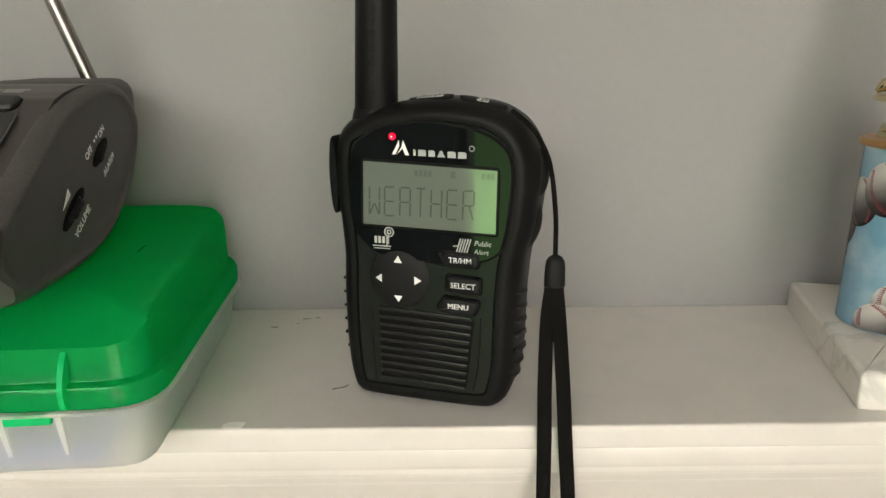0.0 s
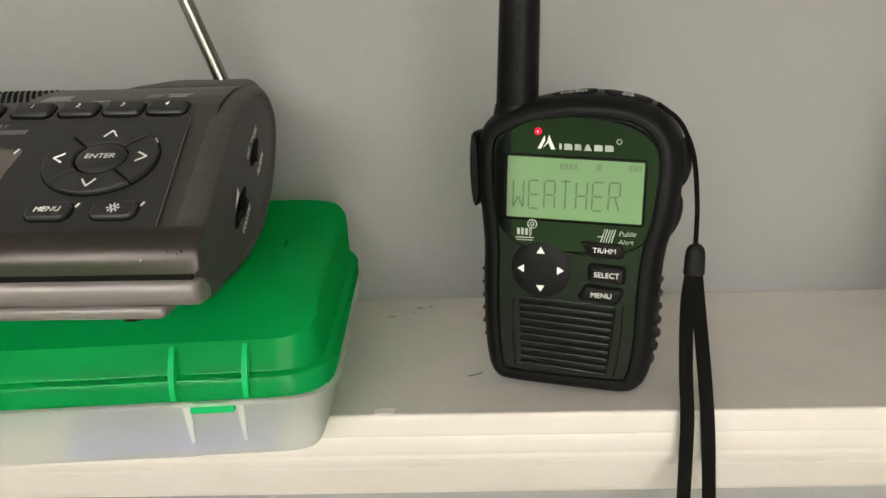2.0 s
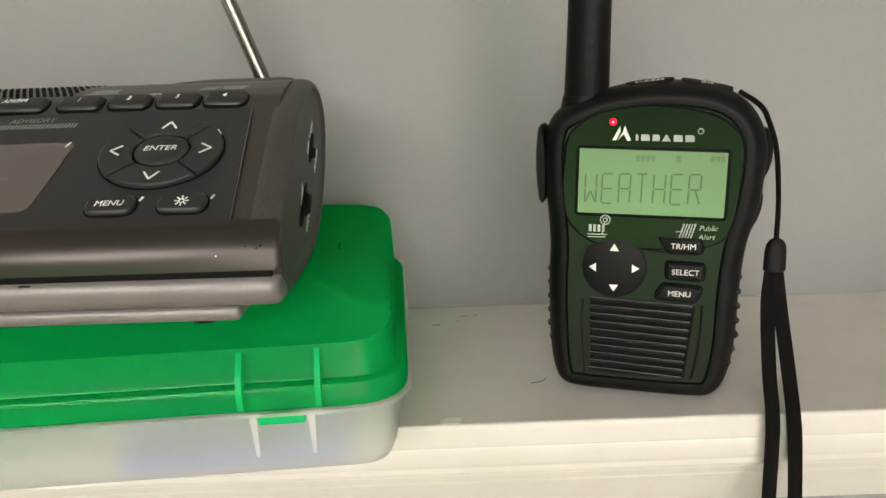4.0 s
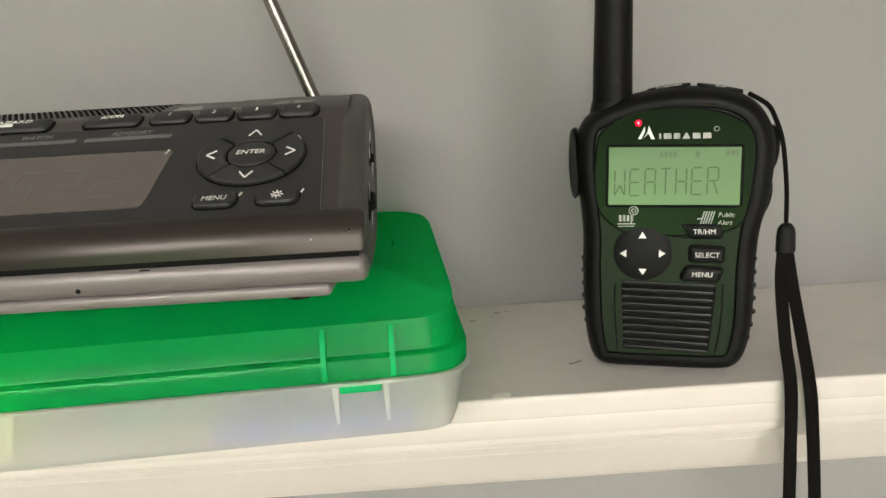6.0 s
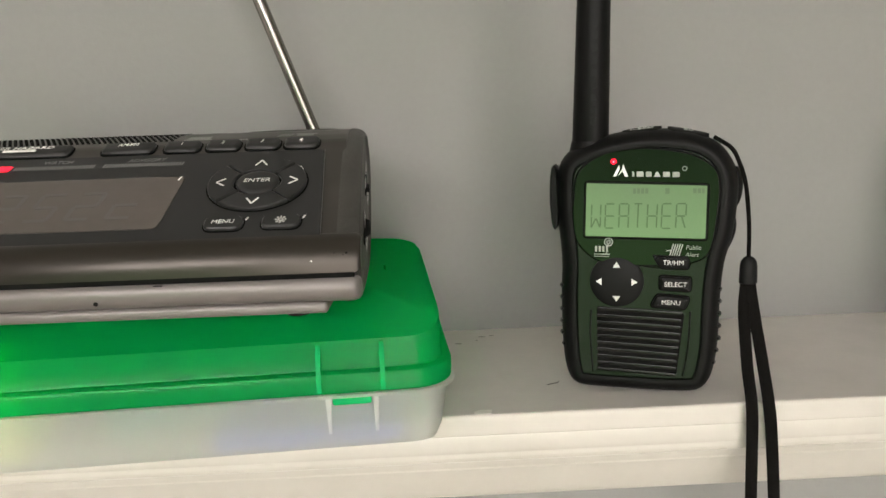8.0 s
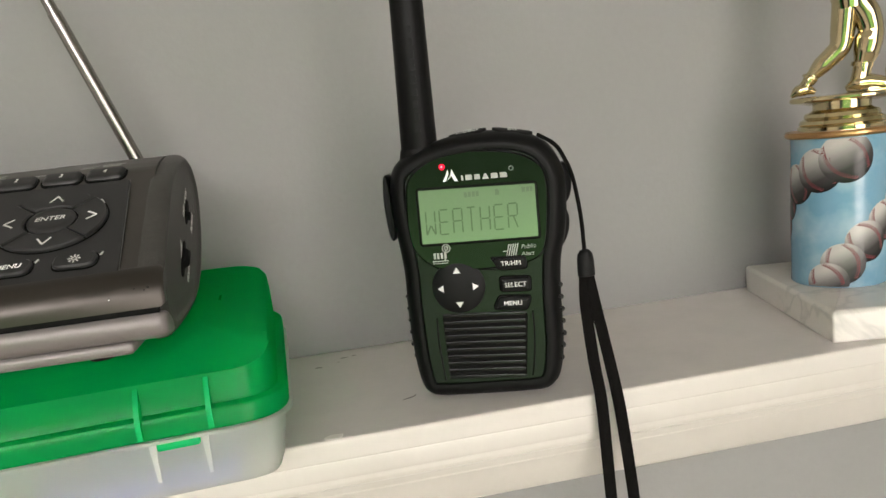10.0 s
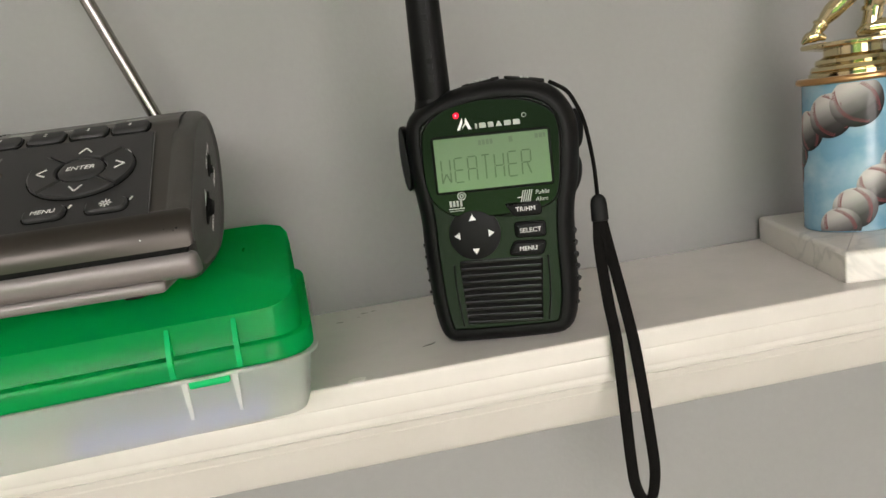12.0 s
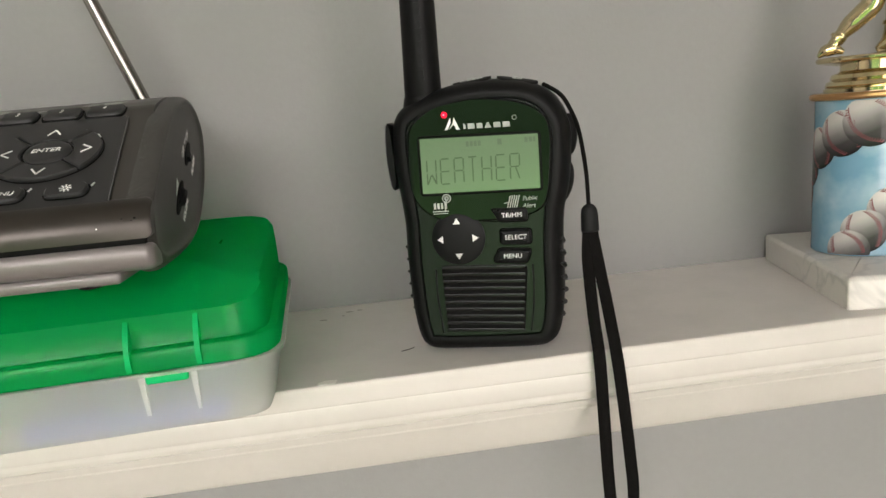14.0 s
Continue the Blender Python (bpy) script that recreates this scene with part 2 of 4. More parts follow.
def round_poly(pts, r, seg=5):
    """A polygon with rounded corners."""
    out, k = [], len(pts)
    for i in range(k):
        a, p, b = Vector(pts[i - 1]), Vector(pts[i]), Vector(pts[(i + 1) % k])
        ra = min(r, (a - p).length * 0.49, (b - p).length * 0.49)
        s, e = p + (a - p).normalized() * ra, p + (b - p).normalized() * ra
        for j in range(seg + 1):
            t = j / seg
            out.append(s * (1 - t) ** 2 + p * 2 * t * (1 - t) + e * t * t)
    return out


def shrink(loop, d):
    """The loop moved inwards by d."""
    area = sum(a.x * b.y - b.x * a.y for a, b in zip(loop, loop[1:] + loop[:1]))
    sgn, out, k = (1 if area > 0 else -1), [], len(loop)
    for i in range(k):
        t = (loop[(i + 1) % k] - loop[i - 1]).normalized()
        out.append(loop[i] + Vector((-t.y, t.x)) * d * sgn)
    return out


def slab(loop, layers, place, bm=None):
    """Lofts a 2D loop through layers of (inset, depth); place maps (u, w, depth) to a point."""
    return loft([[place(q.x, q.y, dep) for q in (shrink(loop, ins) if ins else loop)] for ins, dep in layers], bm=bm)


def tube(pts, radii, n=12, bm=None, flat=1.0, side=None):
    """A tube along points; flat under 1 squeezes it across side."""
    pts = [Vector(p) for p in pts]
    if not isinstance(radii, (list, tuple)):
        radii = [radii] * len(pts)
    rings, ref = [], Vector(side) if side else None
    for i, p in enumerate(pts):
        t = (pts[min(i + 1, len(pts) - 1)] - pts[max(i - 1, 0)]).normalized()
        if ref is None:
            ref = t.orthogonal()
        a = (ref - t * ref.dot(t)).normalized()
        b = t.cross(a)
        if not side:
            ref = a
        rings.append([p + radii[i] * (a * math.cos(2 * math.pi * k / n) + flat * b * math.sin(2 * math.pi * k / n)) for k in range(n)])
    return loft(rings, bm=bm)


def spline(pts, n):
    """An open smooth curve through 3D points."""
    pts = [Vector(p) for p in pts]
    full, out = [2 * pts[0] - pts[1]] + pts + [2 * pts[-1] - pts[-2]], []
    for i in range(len(pts) - 1):
        p0, p1, p2, p3 = full[i:i + 4]
        for s in range(n):
            t = s / n
            out.append(0.5 * ((2 * p1) + (p2 - p0) * t + (2 * p0 - 5 * p1 + 4 * p2 - p3) * t * t + (3 * p1 - p0 - 3 * p2 + p3) * t ** 3))
    return out + [pts[-1]]


def lathe(profile, n=48, at=(0, 0)):
    return loft([[Vector((at[0] + r * math.cos(2 * math.pi * k / n), at[1] + r * math.sin(2 * math.pi * k / n), z)) for k in range(n)] for r, z in profile])


def words(text, size, place, thick=0.00012, slant=0.0, width=None, bold=0.0):
    """Lettering as a mesh in the built-in font: size is the capitals' height. place maps (u, w, depth) to a point, centred on 0, 0."""
    cu = bpy.data.curves.new("words", "FONT")
    cu.body, cu.align_x, cu.resolution_u, cu.shear, cu.offset = text, "CENTER", 3, slant, bold
    tmp = bpy.data.objects.new("words", cu)
    scene.collection.objects.link(tmp)
    me = bpy.data.meshes.new_from_object(tmp.evaluated_get(bpy.context.evaluated_depsgraph_get()))
    bpy.data.objects.remove(tmp)
    bm = bmesh.new()
    bm.from_mesh(me)
    bpy.data.meshes.remove(me)
    xs = [v.co.x for v in bm.verts]
    k = size / 0.69
    kx = width / (max(xs) - min(xs)) if width else k
    mid = (max(xs) + min(xs)) / 2
    res = bmesh.ops.extrude_face_region(bm, geom=bm.faces[:])
    top = {g for g in res["geom"] if isinstance(g, bmesh.types.BMVert)}
    for v in bm.verts:
        v.co = place((v.co.x - mid) * kx, (v.co.y - 0.345) * k, -thick if v in top else 0.0)
    bpy.data.curves.remove(cu)
    return bm


def flat_bars(rects, place, thick=0.00012, bm=None):
    """Thin printed bars: each (u0, u1, w0, w1) or a list of corner points."""
    bm = bm or bmesh.new()
    for r in rects:
        loop = [(r[0], r[2]), (r[1], r[2]), (r[1], r[3]), (r[0], r[3])] if not isinstance(r[0], (tuple, list)) else r
        loft([[place(u, w, d) for u, w in loop] for d in (0.0, -thick)], bm=bm)
    return bm


def stroke(a, b, wid):
    """The corners of a straight stroke from a to b."""
    a, b = Vector(a), Vector(b)
    t = (b - a).normalized()
    s = Vector((-t.y, t.x)) * wid / 2
    return [tuple(a - s), tuple(b - s), tuple(b + s), tuple(a + s)]


# ---- the large structure ----
def structure(name, bm, material, label, category, sharp=35):
    return tagged(link(name, bm, material, sharp=sharp), label, category, kind="structure")


structure("wall_back", box(-2.2, 2.2, 0.0, 0.12, -1.2, 1.25), WALL, "grey painted wall behind the white shelf ledge", "wall")
structure("wall_lower", box(-2.2, 2.2, -0.086, 0.0, -1.2, -0.041), WALL, "grey painted wall below the moulded shelf edge", "wall")
structure("shelf", box(-2.2, 2.2, -0.1294, -0.0007, -0.0195, 0.0), LEDGE, "white painted wooden shelf top with small scuffs", "shelf")


def edge_moulding():
    prof = [(-0.1295, 0.0), (-0.1301, -0.0003), (-0.1304, -0.0009), (-0.1305, -0.0020), (-0.1305, -0.0036), (-0.1305, -0.0088), (-0.1302, -0.0093), (-0.1305, -0.0100), (-0.1305, -0.0160), (-0.1300, -0.0174), (-0.1287, -0.0181), (-0.1275, -0.0186), (-0.1273, -0.0194), (-0.1277, -0.0204), (-0.1273, -0.0222), (-0.1259, -0.0232), (-0.1249, -0.0238), (-0.1245, -0.0250), (-0.1233, -0.0272), (-0.1225, -0.0276), (-0.1224, -0.0284), (-0.1208, -0.0304), (-0.1193, -0.0345), (-0.1174, -0.0385), (-0.1155, -0.0420), (-0.1137, -0.0450),
            (-0.1122, -0.0466), (-0.1102, -0.0474), (-0.0862, -0.0478), (-0.0862, -0.0200), (-0.1295, -0.0197)]
    return loft([[Vector((x, y, z)) for y, z in prof] for x in (-2.2, -0.6, -0.2, 0.2, 0.6, 2.2)])


structure("trim_edge", edge_moulding(), TRIM, "cream white painted moulded front edge of the shelf", "moulding", 30)
structure("wall_left", box(-2.32, -2.2, -2.72, 0.12, -1.2, 1.25), ROOM, "plain white painted side wall", "wall")
structure("wall_right", box(2.2, 2.32, -2.72, 0.12, -1.2, 1.25), ROOM, "plain white painted side wall", "wall")
structure("floor", box(-2.32, 2.32, -2.72, 0.12, -1.3, -1.2), CARPET, "beige carpeted floor", "floor")
structure("ceiling", box(-2.32, 2.32, -2.72, 0.12, 1.25, 1.35), ROOM, "plain white ceiling", "ceiling")

OPENINGS = ((-1.60, -0.02, -1.05, 1.18), (0.10, 1.25, -0.95, 1.18))
far = bmesh.new()
(A0, A1, A2, A3), (B0, B1, B2, B3) = OPENINGS
for a in ((-2.2, A0, -1.2, 1.25), (A1, B0, -1.2, 1.25), (B1, 2.2, -1.2, 1.25), (A0, A1, -1.2, A2), (A0, A1, A3, 1.25), (B0, B1, -1.2, B2), (B0, B1, B3, 1.25)):
    box(a[0], a[1], -2.72, -2.6, a[2], a[3], bm=far)
structure("wall_window", far, BLUEWALL, "blue-grey wall with two wide windows", "wall")
for k, (x0, x1, z0, z1) in enumerate(OPENINGS):
    fb = bmesh.new()
    for a in ((x0, x0 + 0.05, z0, z1), (x1 - 0.05, x1, z0, z1), (x0 + 0.05, x1 - 0.05, z0, z0 + 0.05), (x0 + 0.05, x1 - 0.05, z1 - 0.05, z1)):
        box(a[0], a[1], -2.69, -2.63, a[2], a[3], 0.004, bm=fb)
    structure("window_%d" % (k + 1), fb, FRAME, "dark frame of a wide window", "window")


def outdoors(name, stops, strength, lumps):
    """What is seen through a window: colours from low to high, softly mottled."""
    m = bpy.data.materials.new(name)
    m.use_nodes = True
    nt, b = m.node_tree, m.node_tree.nodes["Principled BSDF"]
    tex, sep, rmp, noi, mix, mr, mr2 = (nt.nodes.new("ShaderNode" + k) for k in ("TexCoord", "SeparateXYZ", "ValToRGB", "TexNoise", "Mix", "MapRange", "MapRange"))
    mix.data_type, mix.blend_type = "RGBA", "MULTIPLY"
    nt.links.new(tex.outputs["Object"], sep.inputs[0])
    mr.inputs["From Min"].default_value, mr.inputs["From Max"].default_value = -3.0, 4.0
    nt.links.new(sep.outputs[2], mr.inputs[0])
    nt.links.new(mr.outputs[0], rmp.inputs[0])
    e = rmp.color_ramp.elements
    e[0].position, e[0].color = stops[0][0], (*stops[0][1], 1)
    e[1].position, e[1].color = stops[-1][0], (*stops[-1][1], 1)
    for p, c in stops[1:-1]:
        e.new(p).color = (*c, 1)
    noi.inputs["Scale"].default_value, noi.inputs["Detail"].default_value = 1.5, 4
    nt.links.new(tex.outputs["Object"], noi.inputs["Vector"])
    mr2.inputs["To Min"].default_value, mr2.inputs["To Max"].default_value = 1 - lumps, 1 + lumps
    nt.links.new(noi.outputs["Fac"], mr2.inputs[0])
    mix.inputs["Factor"].default_value = 1
    nt.links.new(rmp.outputs[0], mix.inputs["A"])
    nt.links.new(mr2.outputs[0], mix.inputs["B"])
    nt.links.new(mix.outputs["Result"], b.inputs["Emission Color"])
    b.inputs["Base Color"].default_value = (0.1, 0.15, 0.08, 1)
    b.inputs["Emission Strength"].default_value = strength
    return m


LAWN = outdoors("garden_daylight", ((0.0, (0.29, 0.58, 0.19)), (0.26, (0.27, 0.56, 0.17)), (0.335, (0.20, 0.42, 0.12)), (0.395, (0.115, 0.255, 0.066)), (0.53, (0.12, 0.26, 0.08)), (0.575, (0.5, 0.55, 0.42)), (0.60, (7.2, 6.7, 6.3)), (1.0, (7.2, 6.8, 6.5))), LAWNLIGHT, 0.3)
CLOUD = outdoors("overcast_daylight", ((0.0, (0.95, 0.84, 0.73)), (0.45, (1.0, 0.92, 0.82)), (1.0, (1.0, 0.95, 0.88))), DAYLIGHT, 0.12)
structure("backdrop_garden", box(-7, 0.08, -6.1, -6.0, -3, 4), LAWN, "sunlit green garden outside the window", "backdrop")
structure("backdrop_sky", box(0.08, 7, -6.1, -6.0, -3, 4), CLOUD, "bright overcast sky outside the window", "backdrop")


# small marks on the shelf
def hair(pts, r):
    return tube(spline(pts, 5), r, 6)


tagged(link("dark_hair", hair([(-0.0285, -0.0985, 0.0004), (-0.026, -0.0972, 0.0003), (-0.0235, -0.0962, 0.0003), (-0.0222, -0.0945, 0.0004)], 0.00015), HAIR), "short dark curled hair lying on the shelf", "hair")
rnd = random.Random(4)
for k, (cx, cy, s) in enumerate(((-0.066, -0.027, 0.0016), (-0.052, -0.0155, 0.0014), (-0.0465, -0.014, 0.001), (-0.0555, -0.022, 0.0007))):
    loop = smooth_loop([(cx + s * rnd.uniform(0.6, 1.3) * math.cos(a) * 1.4, cy + s * rnd.uniform(0.5, 1.2) * math.sin(a)) for a in (i * math.pi / 4 for i in range(8))], 16)
    tagged(link("scuff", slab(loop, ((0, 0.0), (s * 0.3, 0.00015)), lambda u, w, d: Vector((u, w, d))), MARK), "small grey scuff on the white shelf", "scuff", "scuffs on the shelf")
loop = round_poly([(-0.0650, -0.1293), (-0.0580, -0.1292), (-0.0572, -0.1248), (-0.0625, -0.1244), (-0.0655, -0.1265)], 0.0008, 2)
tagged(link("paint_flake", slab(loop, ((0, 0.0), (0.0002, 0.00018)), lambda u, w, d: Vector((u, w, d))), CHIP), "pale flake of loose paint on the shelf's edge", "paint flake")


# ---- the storage box ----
def storage_box():
    t = thing("storage_box", pose(-0.0747, -0.1627, 0, 0, 0, 4), "clear plastic pencil box with a green snap lid, overhanging the shelf", "storage box")
    W, D = 0.225, 0.160
    loop = round_poly([(-W, 0), (0, 0), (0.002, D - 0.024), (-0.006, D - 0.007), (-0.024, D), (-W, D)], 0.018, 7)
    up = lambda u, w, d: Vector((u, w, d))
    tub = part("tub", slab(loop, ((0.0120, 0.0014), (0.0070, 0.0030), (0.0052, 0.0065), (0.0026, 0.0240), (0.0012, 0.0255), (0.0002, 0.0258), (-0.0016, 0.0256), (-0.0017, 0.0246), (0.0012, 0.0240), (0.0040, 0.0065),
                                  (0.0058, 0.0022), (0.0105, 0.0004)), up), CLEAR, t, "milky clear plastic tub")
    # the lid: upright rim and wall, a front shoulder that slopes up to the flat top
    def lid_shell():
        middle = Vector((-W / 2, D / 2))
        def ring(inset, z, f=1.0, drop=0.0):
            out = []
            for q in shrink(loop, inset):
                p = middle + (q - middle) * f
                out.append(Vector((p.x, p.y, min(z, 0.0452 - drop + max(p.y - 0.0036, 0.0) * 0.55))))
            return out
        rings = [ring(0.010, 0.0588, f, 0.0014) for f in (0.62, 0.72, 0.82, 0.92)]
        rings += [ring(a, z, 1.0, 0.0014) for a, z in ((0.0100, 0.0588), (0.0070, 0.0578), (0.0053, 0.0548), (0.0048, 0.0497), (0.0045, 0.0350), (0.0026, 0.0330), (0.0014, 0.0324), (0.0012, 0.0262), (0.0004, 0.0258))]
        rings += [ring(a, z) for a, z in ((-0.0004, 0.0264), (-0.0006, 0.0322), (0.0000, 0.0334), (0.0012, 0.0339), (0.0030, 0.0340), (0.0033, 0.0346), (0.0035, 0.0440), (0.0036, 0.0502), (0.0042, 0.0562), (0.0064, 0.0592), (0.0100, 0.0602))]
        rings += [ring(0.010, 0.0602, f) for f in (0.92, 0.82, 0.72, 0.62)]
        return loft(rings)
    lid = part("lid", lid_shell(), GREEN, t, "translucent green plastic lid", sharp=40)
    for cx in (-0.0385, -0.1865):
        for s in (-1, 1):
            x = cx + s * 0.0088
            rib = [(x - 0.0011, 0.0245), (x + 0.0011, 0.0245), (x + 0.0006, 0.0090), (x - 0.0006, 0.0090)]
            part("tub_rib", loft([[Vector((a, 0.0042 if z > 0.02 else 0.0064, z)) for a, z in rib], [Vector((a, -0.0006 if z > 0.02 else 0.0030, z)) for a, z in rib]]), CLEARRIB, tub)
            part("latch_ledge", box(x - 0.0036 + s * 0.0006, x + 0.0036 + s * 0.0006, -0.0016, 0.0020, 0.0244, 0.0257, 0.0004), CLEARRIB, tub)
            x2 = cx + s * 0.0117
            prof = [(0.0050, 0.0446), (0.0034, 0.0440), (0.0010, 0.0415), (-0.0018, 0.0370), (-0.0030, 0.0325), (-0.0026, 0.0290), (-0.0014, 0.0268), (0.0006, 0.0268), (0.0030, 0.0345), (0.0055, 0.0440)]
            part("lid_rib", loft([[Vector((x2 + dx, y, z)) for y, z in prof] for dx in (-0.0009, 0.0009)]), GREENRIB, lid)
        part("latch_tab", box(cx - 0.0072, cx + 0.0072, -0.0018, 0.0010, 0.0218, 0.0250, 0.0008), GREENRIB, lid, "green snap latch tab")
    for cx in (-0.060, -0.165):
        part("hinge", tube([(cx - 0.012, D + 0.0016, 0.0285), (cx + 0.012, D + 0.0016, 0.0285)], 0.0018, 10), GREEN, lid)
    return t


storage_box()
blue = thing("blue_card", pose(-0.0747, -0.1627, 0, 0, 0, 4), "blue card lying inside the clear box", "card")
part("sheet", box(-0.092, -0.020, 0.0072, 0.110, 0.0034, 0.0105, 0.0012), BLUEISH, blue)
# an added dark green sheet: its colour imitates a slanted shaded reflection in the tub
tub_shade = thing("green_tub_shade", pose(-0.0747, -0.1627, 0, 0, 0, 4), "dark green sheet standing in for shade and reflection inside the clear box", "card")
part("sheet", loft([[Vector((x, y, z)) for x, z in ((-0.1270, 0.0110), (-0.084, 0.0200), (-0.080, 0.0225), (-0.128, 0.0225))] for y in (0.0060, 0.0068)]), DARKGREEN, tub_shade)
yel = thing("yellow_card", pose(-0.0747, -0.1627, 0, 0, 0, 4), "pale yellow card standing inside the clear box", "card")
part("sheet", box(-0.212, -0.160, 0.0120, 0.120, 0.0034, 0.0490, 0.0012), YELLOW, yel)


# ---- the handheld weather radio ----
def handheld():
    t = thing("handheld_radio", pose(0.0, -0.1121, 0, 0, 0, -17.5), "black handheld weather radio with green display, standing on the shelf", "radio")
    Z0 = 0.0444
    face = lambda u, w, d: Vector((u, d, w))

    def on(u, w, d):
        return lambda a, b, e: Vector(((u + a), d + e, (w + b)))

    pts = [(-19, 2.0), (-22.5, 8), (-24.3, 22), (-24.8, 44), (-24.4, 58), (-25.2, 70), (-26.6, 84), (-26.4, 97), (-24.0, 105.5), (-18, 110.5), (-6, 115), (12, 117.6), (30, 116.2), (40.5, 112), (46.6, 105.5), (50.0, 96),
           (49.9, 84), (48.4, 71), (45.6, 60), (44.2, 44), (43.6, 22), (41.2, 8), (37, 2.0), (30, 0.2), (10, -0.1), (-12, 0.2)]
    loop = smooth_loop([(u * MM, w * MM) for u, w in pts], 120)
    body = part("body", slab(loop, ((0.0110, 0.0340), (0.0055, 0.0332), (0.0018, 0.0300), (0.0, 0.0250), (0.0, 0.0090), (0.0008, 0.0058), (0.0026, 0.0024), (0.0044, 0.0009), (0.0060, 0.0006), (0.0074, 0.0008), (0.0080, 0.0024)), face), RUBBER, t, "matt black rubberised case")
    # the plastic front inside the rubber frame
    front = part("front_panel", slab(shrink(loop, 0.0082), ((0.0, 0.0026), (0.0, 0.0011)), face), PANEL, t, "satin black plastic front")
    # shiny display window
    g = [(-18.4, 34.5), (-17.9, 47), (-15.8, 56.0), (-6.7, 62.8), (5, 65.0), (14, 65.2), (29.6, 62.6), (39.6, 56.6), (41.9, 48.6), (41.3, 38), (39.6, 25), (36.4, 18.6), (28, 15.6), (15, 14.8), (0, 15.2), (-8.8, 17.3), (-16.2, 24.2)]
    gl = smooth_loop([(u * MM, w * MM + Z0) for u, w in g], 90)
    part("window_gasket", slab(shrink(gl, -0.0006), ((0.0, 0.0022), (0.0, 0.0008), (0.0006, 0.0006)), face), DARK, t)
    win = part("display_window", slab(gl, ((0.0, 0.0016), (0.0, 0.0001), (0.0003, -0.0002)), face), GLOSS, t, "glossy black display window")
    sc = round_poly([(-13.2 * MM, 27.6 * MM + Z0), (36.8 * MM, 26.8 * MM + Z0), (37.1 * MM, 49.3 * MM + Z0), (-12.6 * MM, 50.9 * MM + Z0)], 0.0004, 2)
    part("lcd_bezel", slab(shrink(sc, -0.0011), ((0.0, 0.0002), (0.0, -0.00021), (0.0001, -0.00024)), face), DARK, win)
    lcd = part("lcd", slab(sc, ((0.0, 0.0002), (0.0, -0.0003)), face), LCDMAT, win, "green-grey liquid crystal screen")
    # seven segment-style letters
    segs = {"a": ((0, 1), (1, 1)), "f": ((0, 0.5), (0, 1)), "b": ((1, 0.5), (1, 1)), "e": ((0, 0), (0, 0.5)), "c": ((1, 0), (1, 0.5)), "d": ((0, 0), (1, 0)), "g": ((0, 0.5), (1, 0.5)), "m": ((0.5, 0), (0.5, 1)),
            "x": ((0, 0), (0.5, 0.42)), "y": ((1, 0), (0.5, 0.42)), "r": ((0.55, 0.5), (1, 0))}
    spell = ("fbecxy", "afged", "abfecg", "am", "fbecg", "afged", "abfger")
    rects = []
    for i, s in enumerate(spell):
        u0, w0 = -10.7 + i * 5.9, 31.2
        for k in s:
            (ax, ay), (bx, by) = segs[k]
            A, B = Vector((u0 + ax * 3.9 + ay * 0.35, w0 + ay * 10.6)), Vector((u0 + bx * 3.9 + by * 0.35, w0 + by * 10.6))
            gap = (B - A).normalized() * 0.3
            rects.append([(p[0] * MM, p[1] * MM + Z0) for p in stroke(A + gap, B - gap, 0.55)])
    part("lcd_lettering", flat_bars(rects, on(0, 0, -0.0003), 0.00008), LCDINK, lcd, "segment letters reading WEATHER")
    icons = [(7.0 + k * 1.7, 8.2 + k * 1.7, 46.2, 48.4) for k in range(4)] + [(20.3, 22.0, 46.0, 48.4), (31.5, 32.8, 46.2, 48.2), (33.3, 34.6, 46.2, 48.2), (35.0, 36.0, 46.2, 48.2)]
    part("lcd_icons", flat_bars([(a * MM, b * MM, c * MM + Z0, d * MM + Z0) for a, b, c, d in icons], on(0, 0, -0.0003), 0.00008), LCDFAINT, lcd)
    # printed marks on the window: maker's mark as peaks and a bar, two badges
    P = on(0, Z0, -0.0002)
    peaks = [[(-1.4, 53.7), (-0.1, 53.7), (1.4, 56.6), (1.2, 58.6)], [(0.4, 53.7), (2.2, 56.4), (2.8, 58.8), (5.0, 53.5), (3.6, 53.5), (2.6, 55.8)]]
    rects = [[(u * MM, w * MM) for u, w in p] for p in peaks]
    mark = part("maker_mark", flat_bars(rects, P), PRINT, win, "white maker's mark of twin peaks")
    for k, (u, wd) in enumerate(((6.6, 0.9), (8.4, 2.9), (12.2, 2.4), (15.4, 2.9), (19.2, 2.9), (23.0, 3.0))):
        w0 = 53.5 - k * 0.09
        lean = [(u, w0), (u + wd, w0), (u + wd, w0 + 1.7), (u + wd - 0.5, w0 + 2.2), (u, w0 + 2.2)] if k != 3 else [(u, w0), (u + wd, w0), (u + wd * 0.62, w0 + 2.2), (u + wd * 0.38, w0 + 2.2)]
        part("mark_bar", flat_bars([[(a * MM, b * MM) for a, b in lean]], P), GREYPRINT, win)
    ring = [[((27.9 + r * math.cos(a)) * MM, (56.6 + r * math.sin(a)) * MM) for r, a in ((0.75, a0), (0.75, a0 + 0.55), (1.05, a0 + 0.55), (1.05, a0))] for a0 in (k * math.pi / 6 for k in range(12))]
    part("trade_mark_ring", flat_bars(ring, P), GREYPRINT, win)
    badge = [(-9.0 + k * 1.55, -8.0 + k * 1.55, 20.6, 23.2) for k in range(4)] + [(-9.6, -2.6, 19.4, 19.8), (-9.4, -3.0, 18.5, 18.8)]
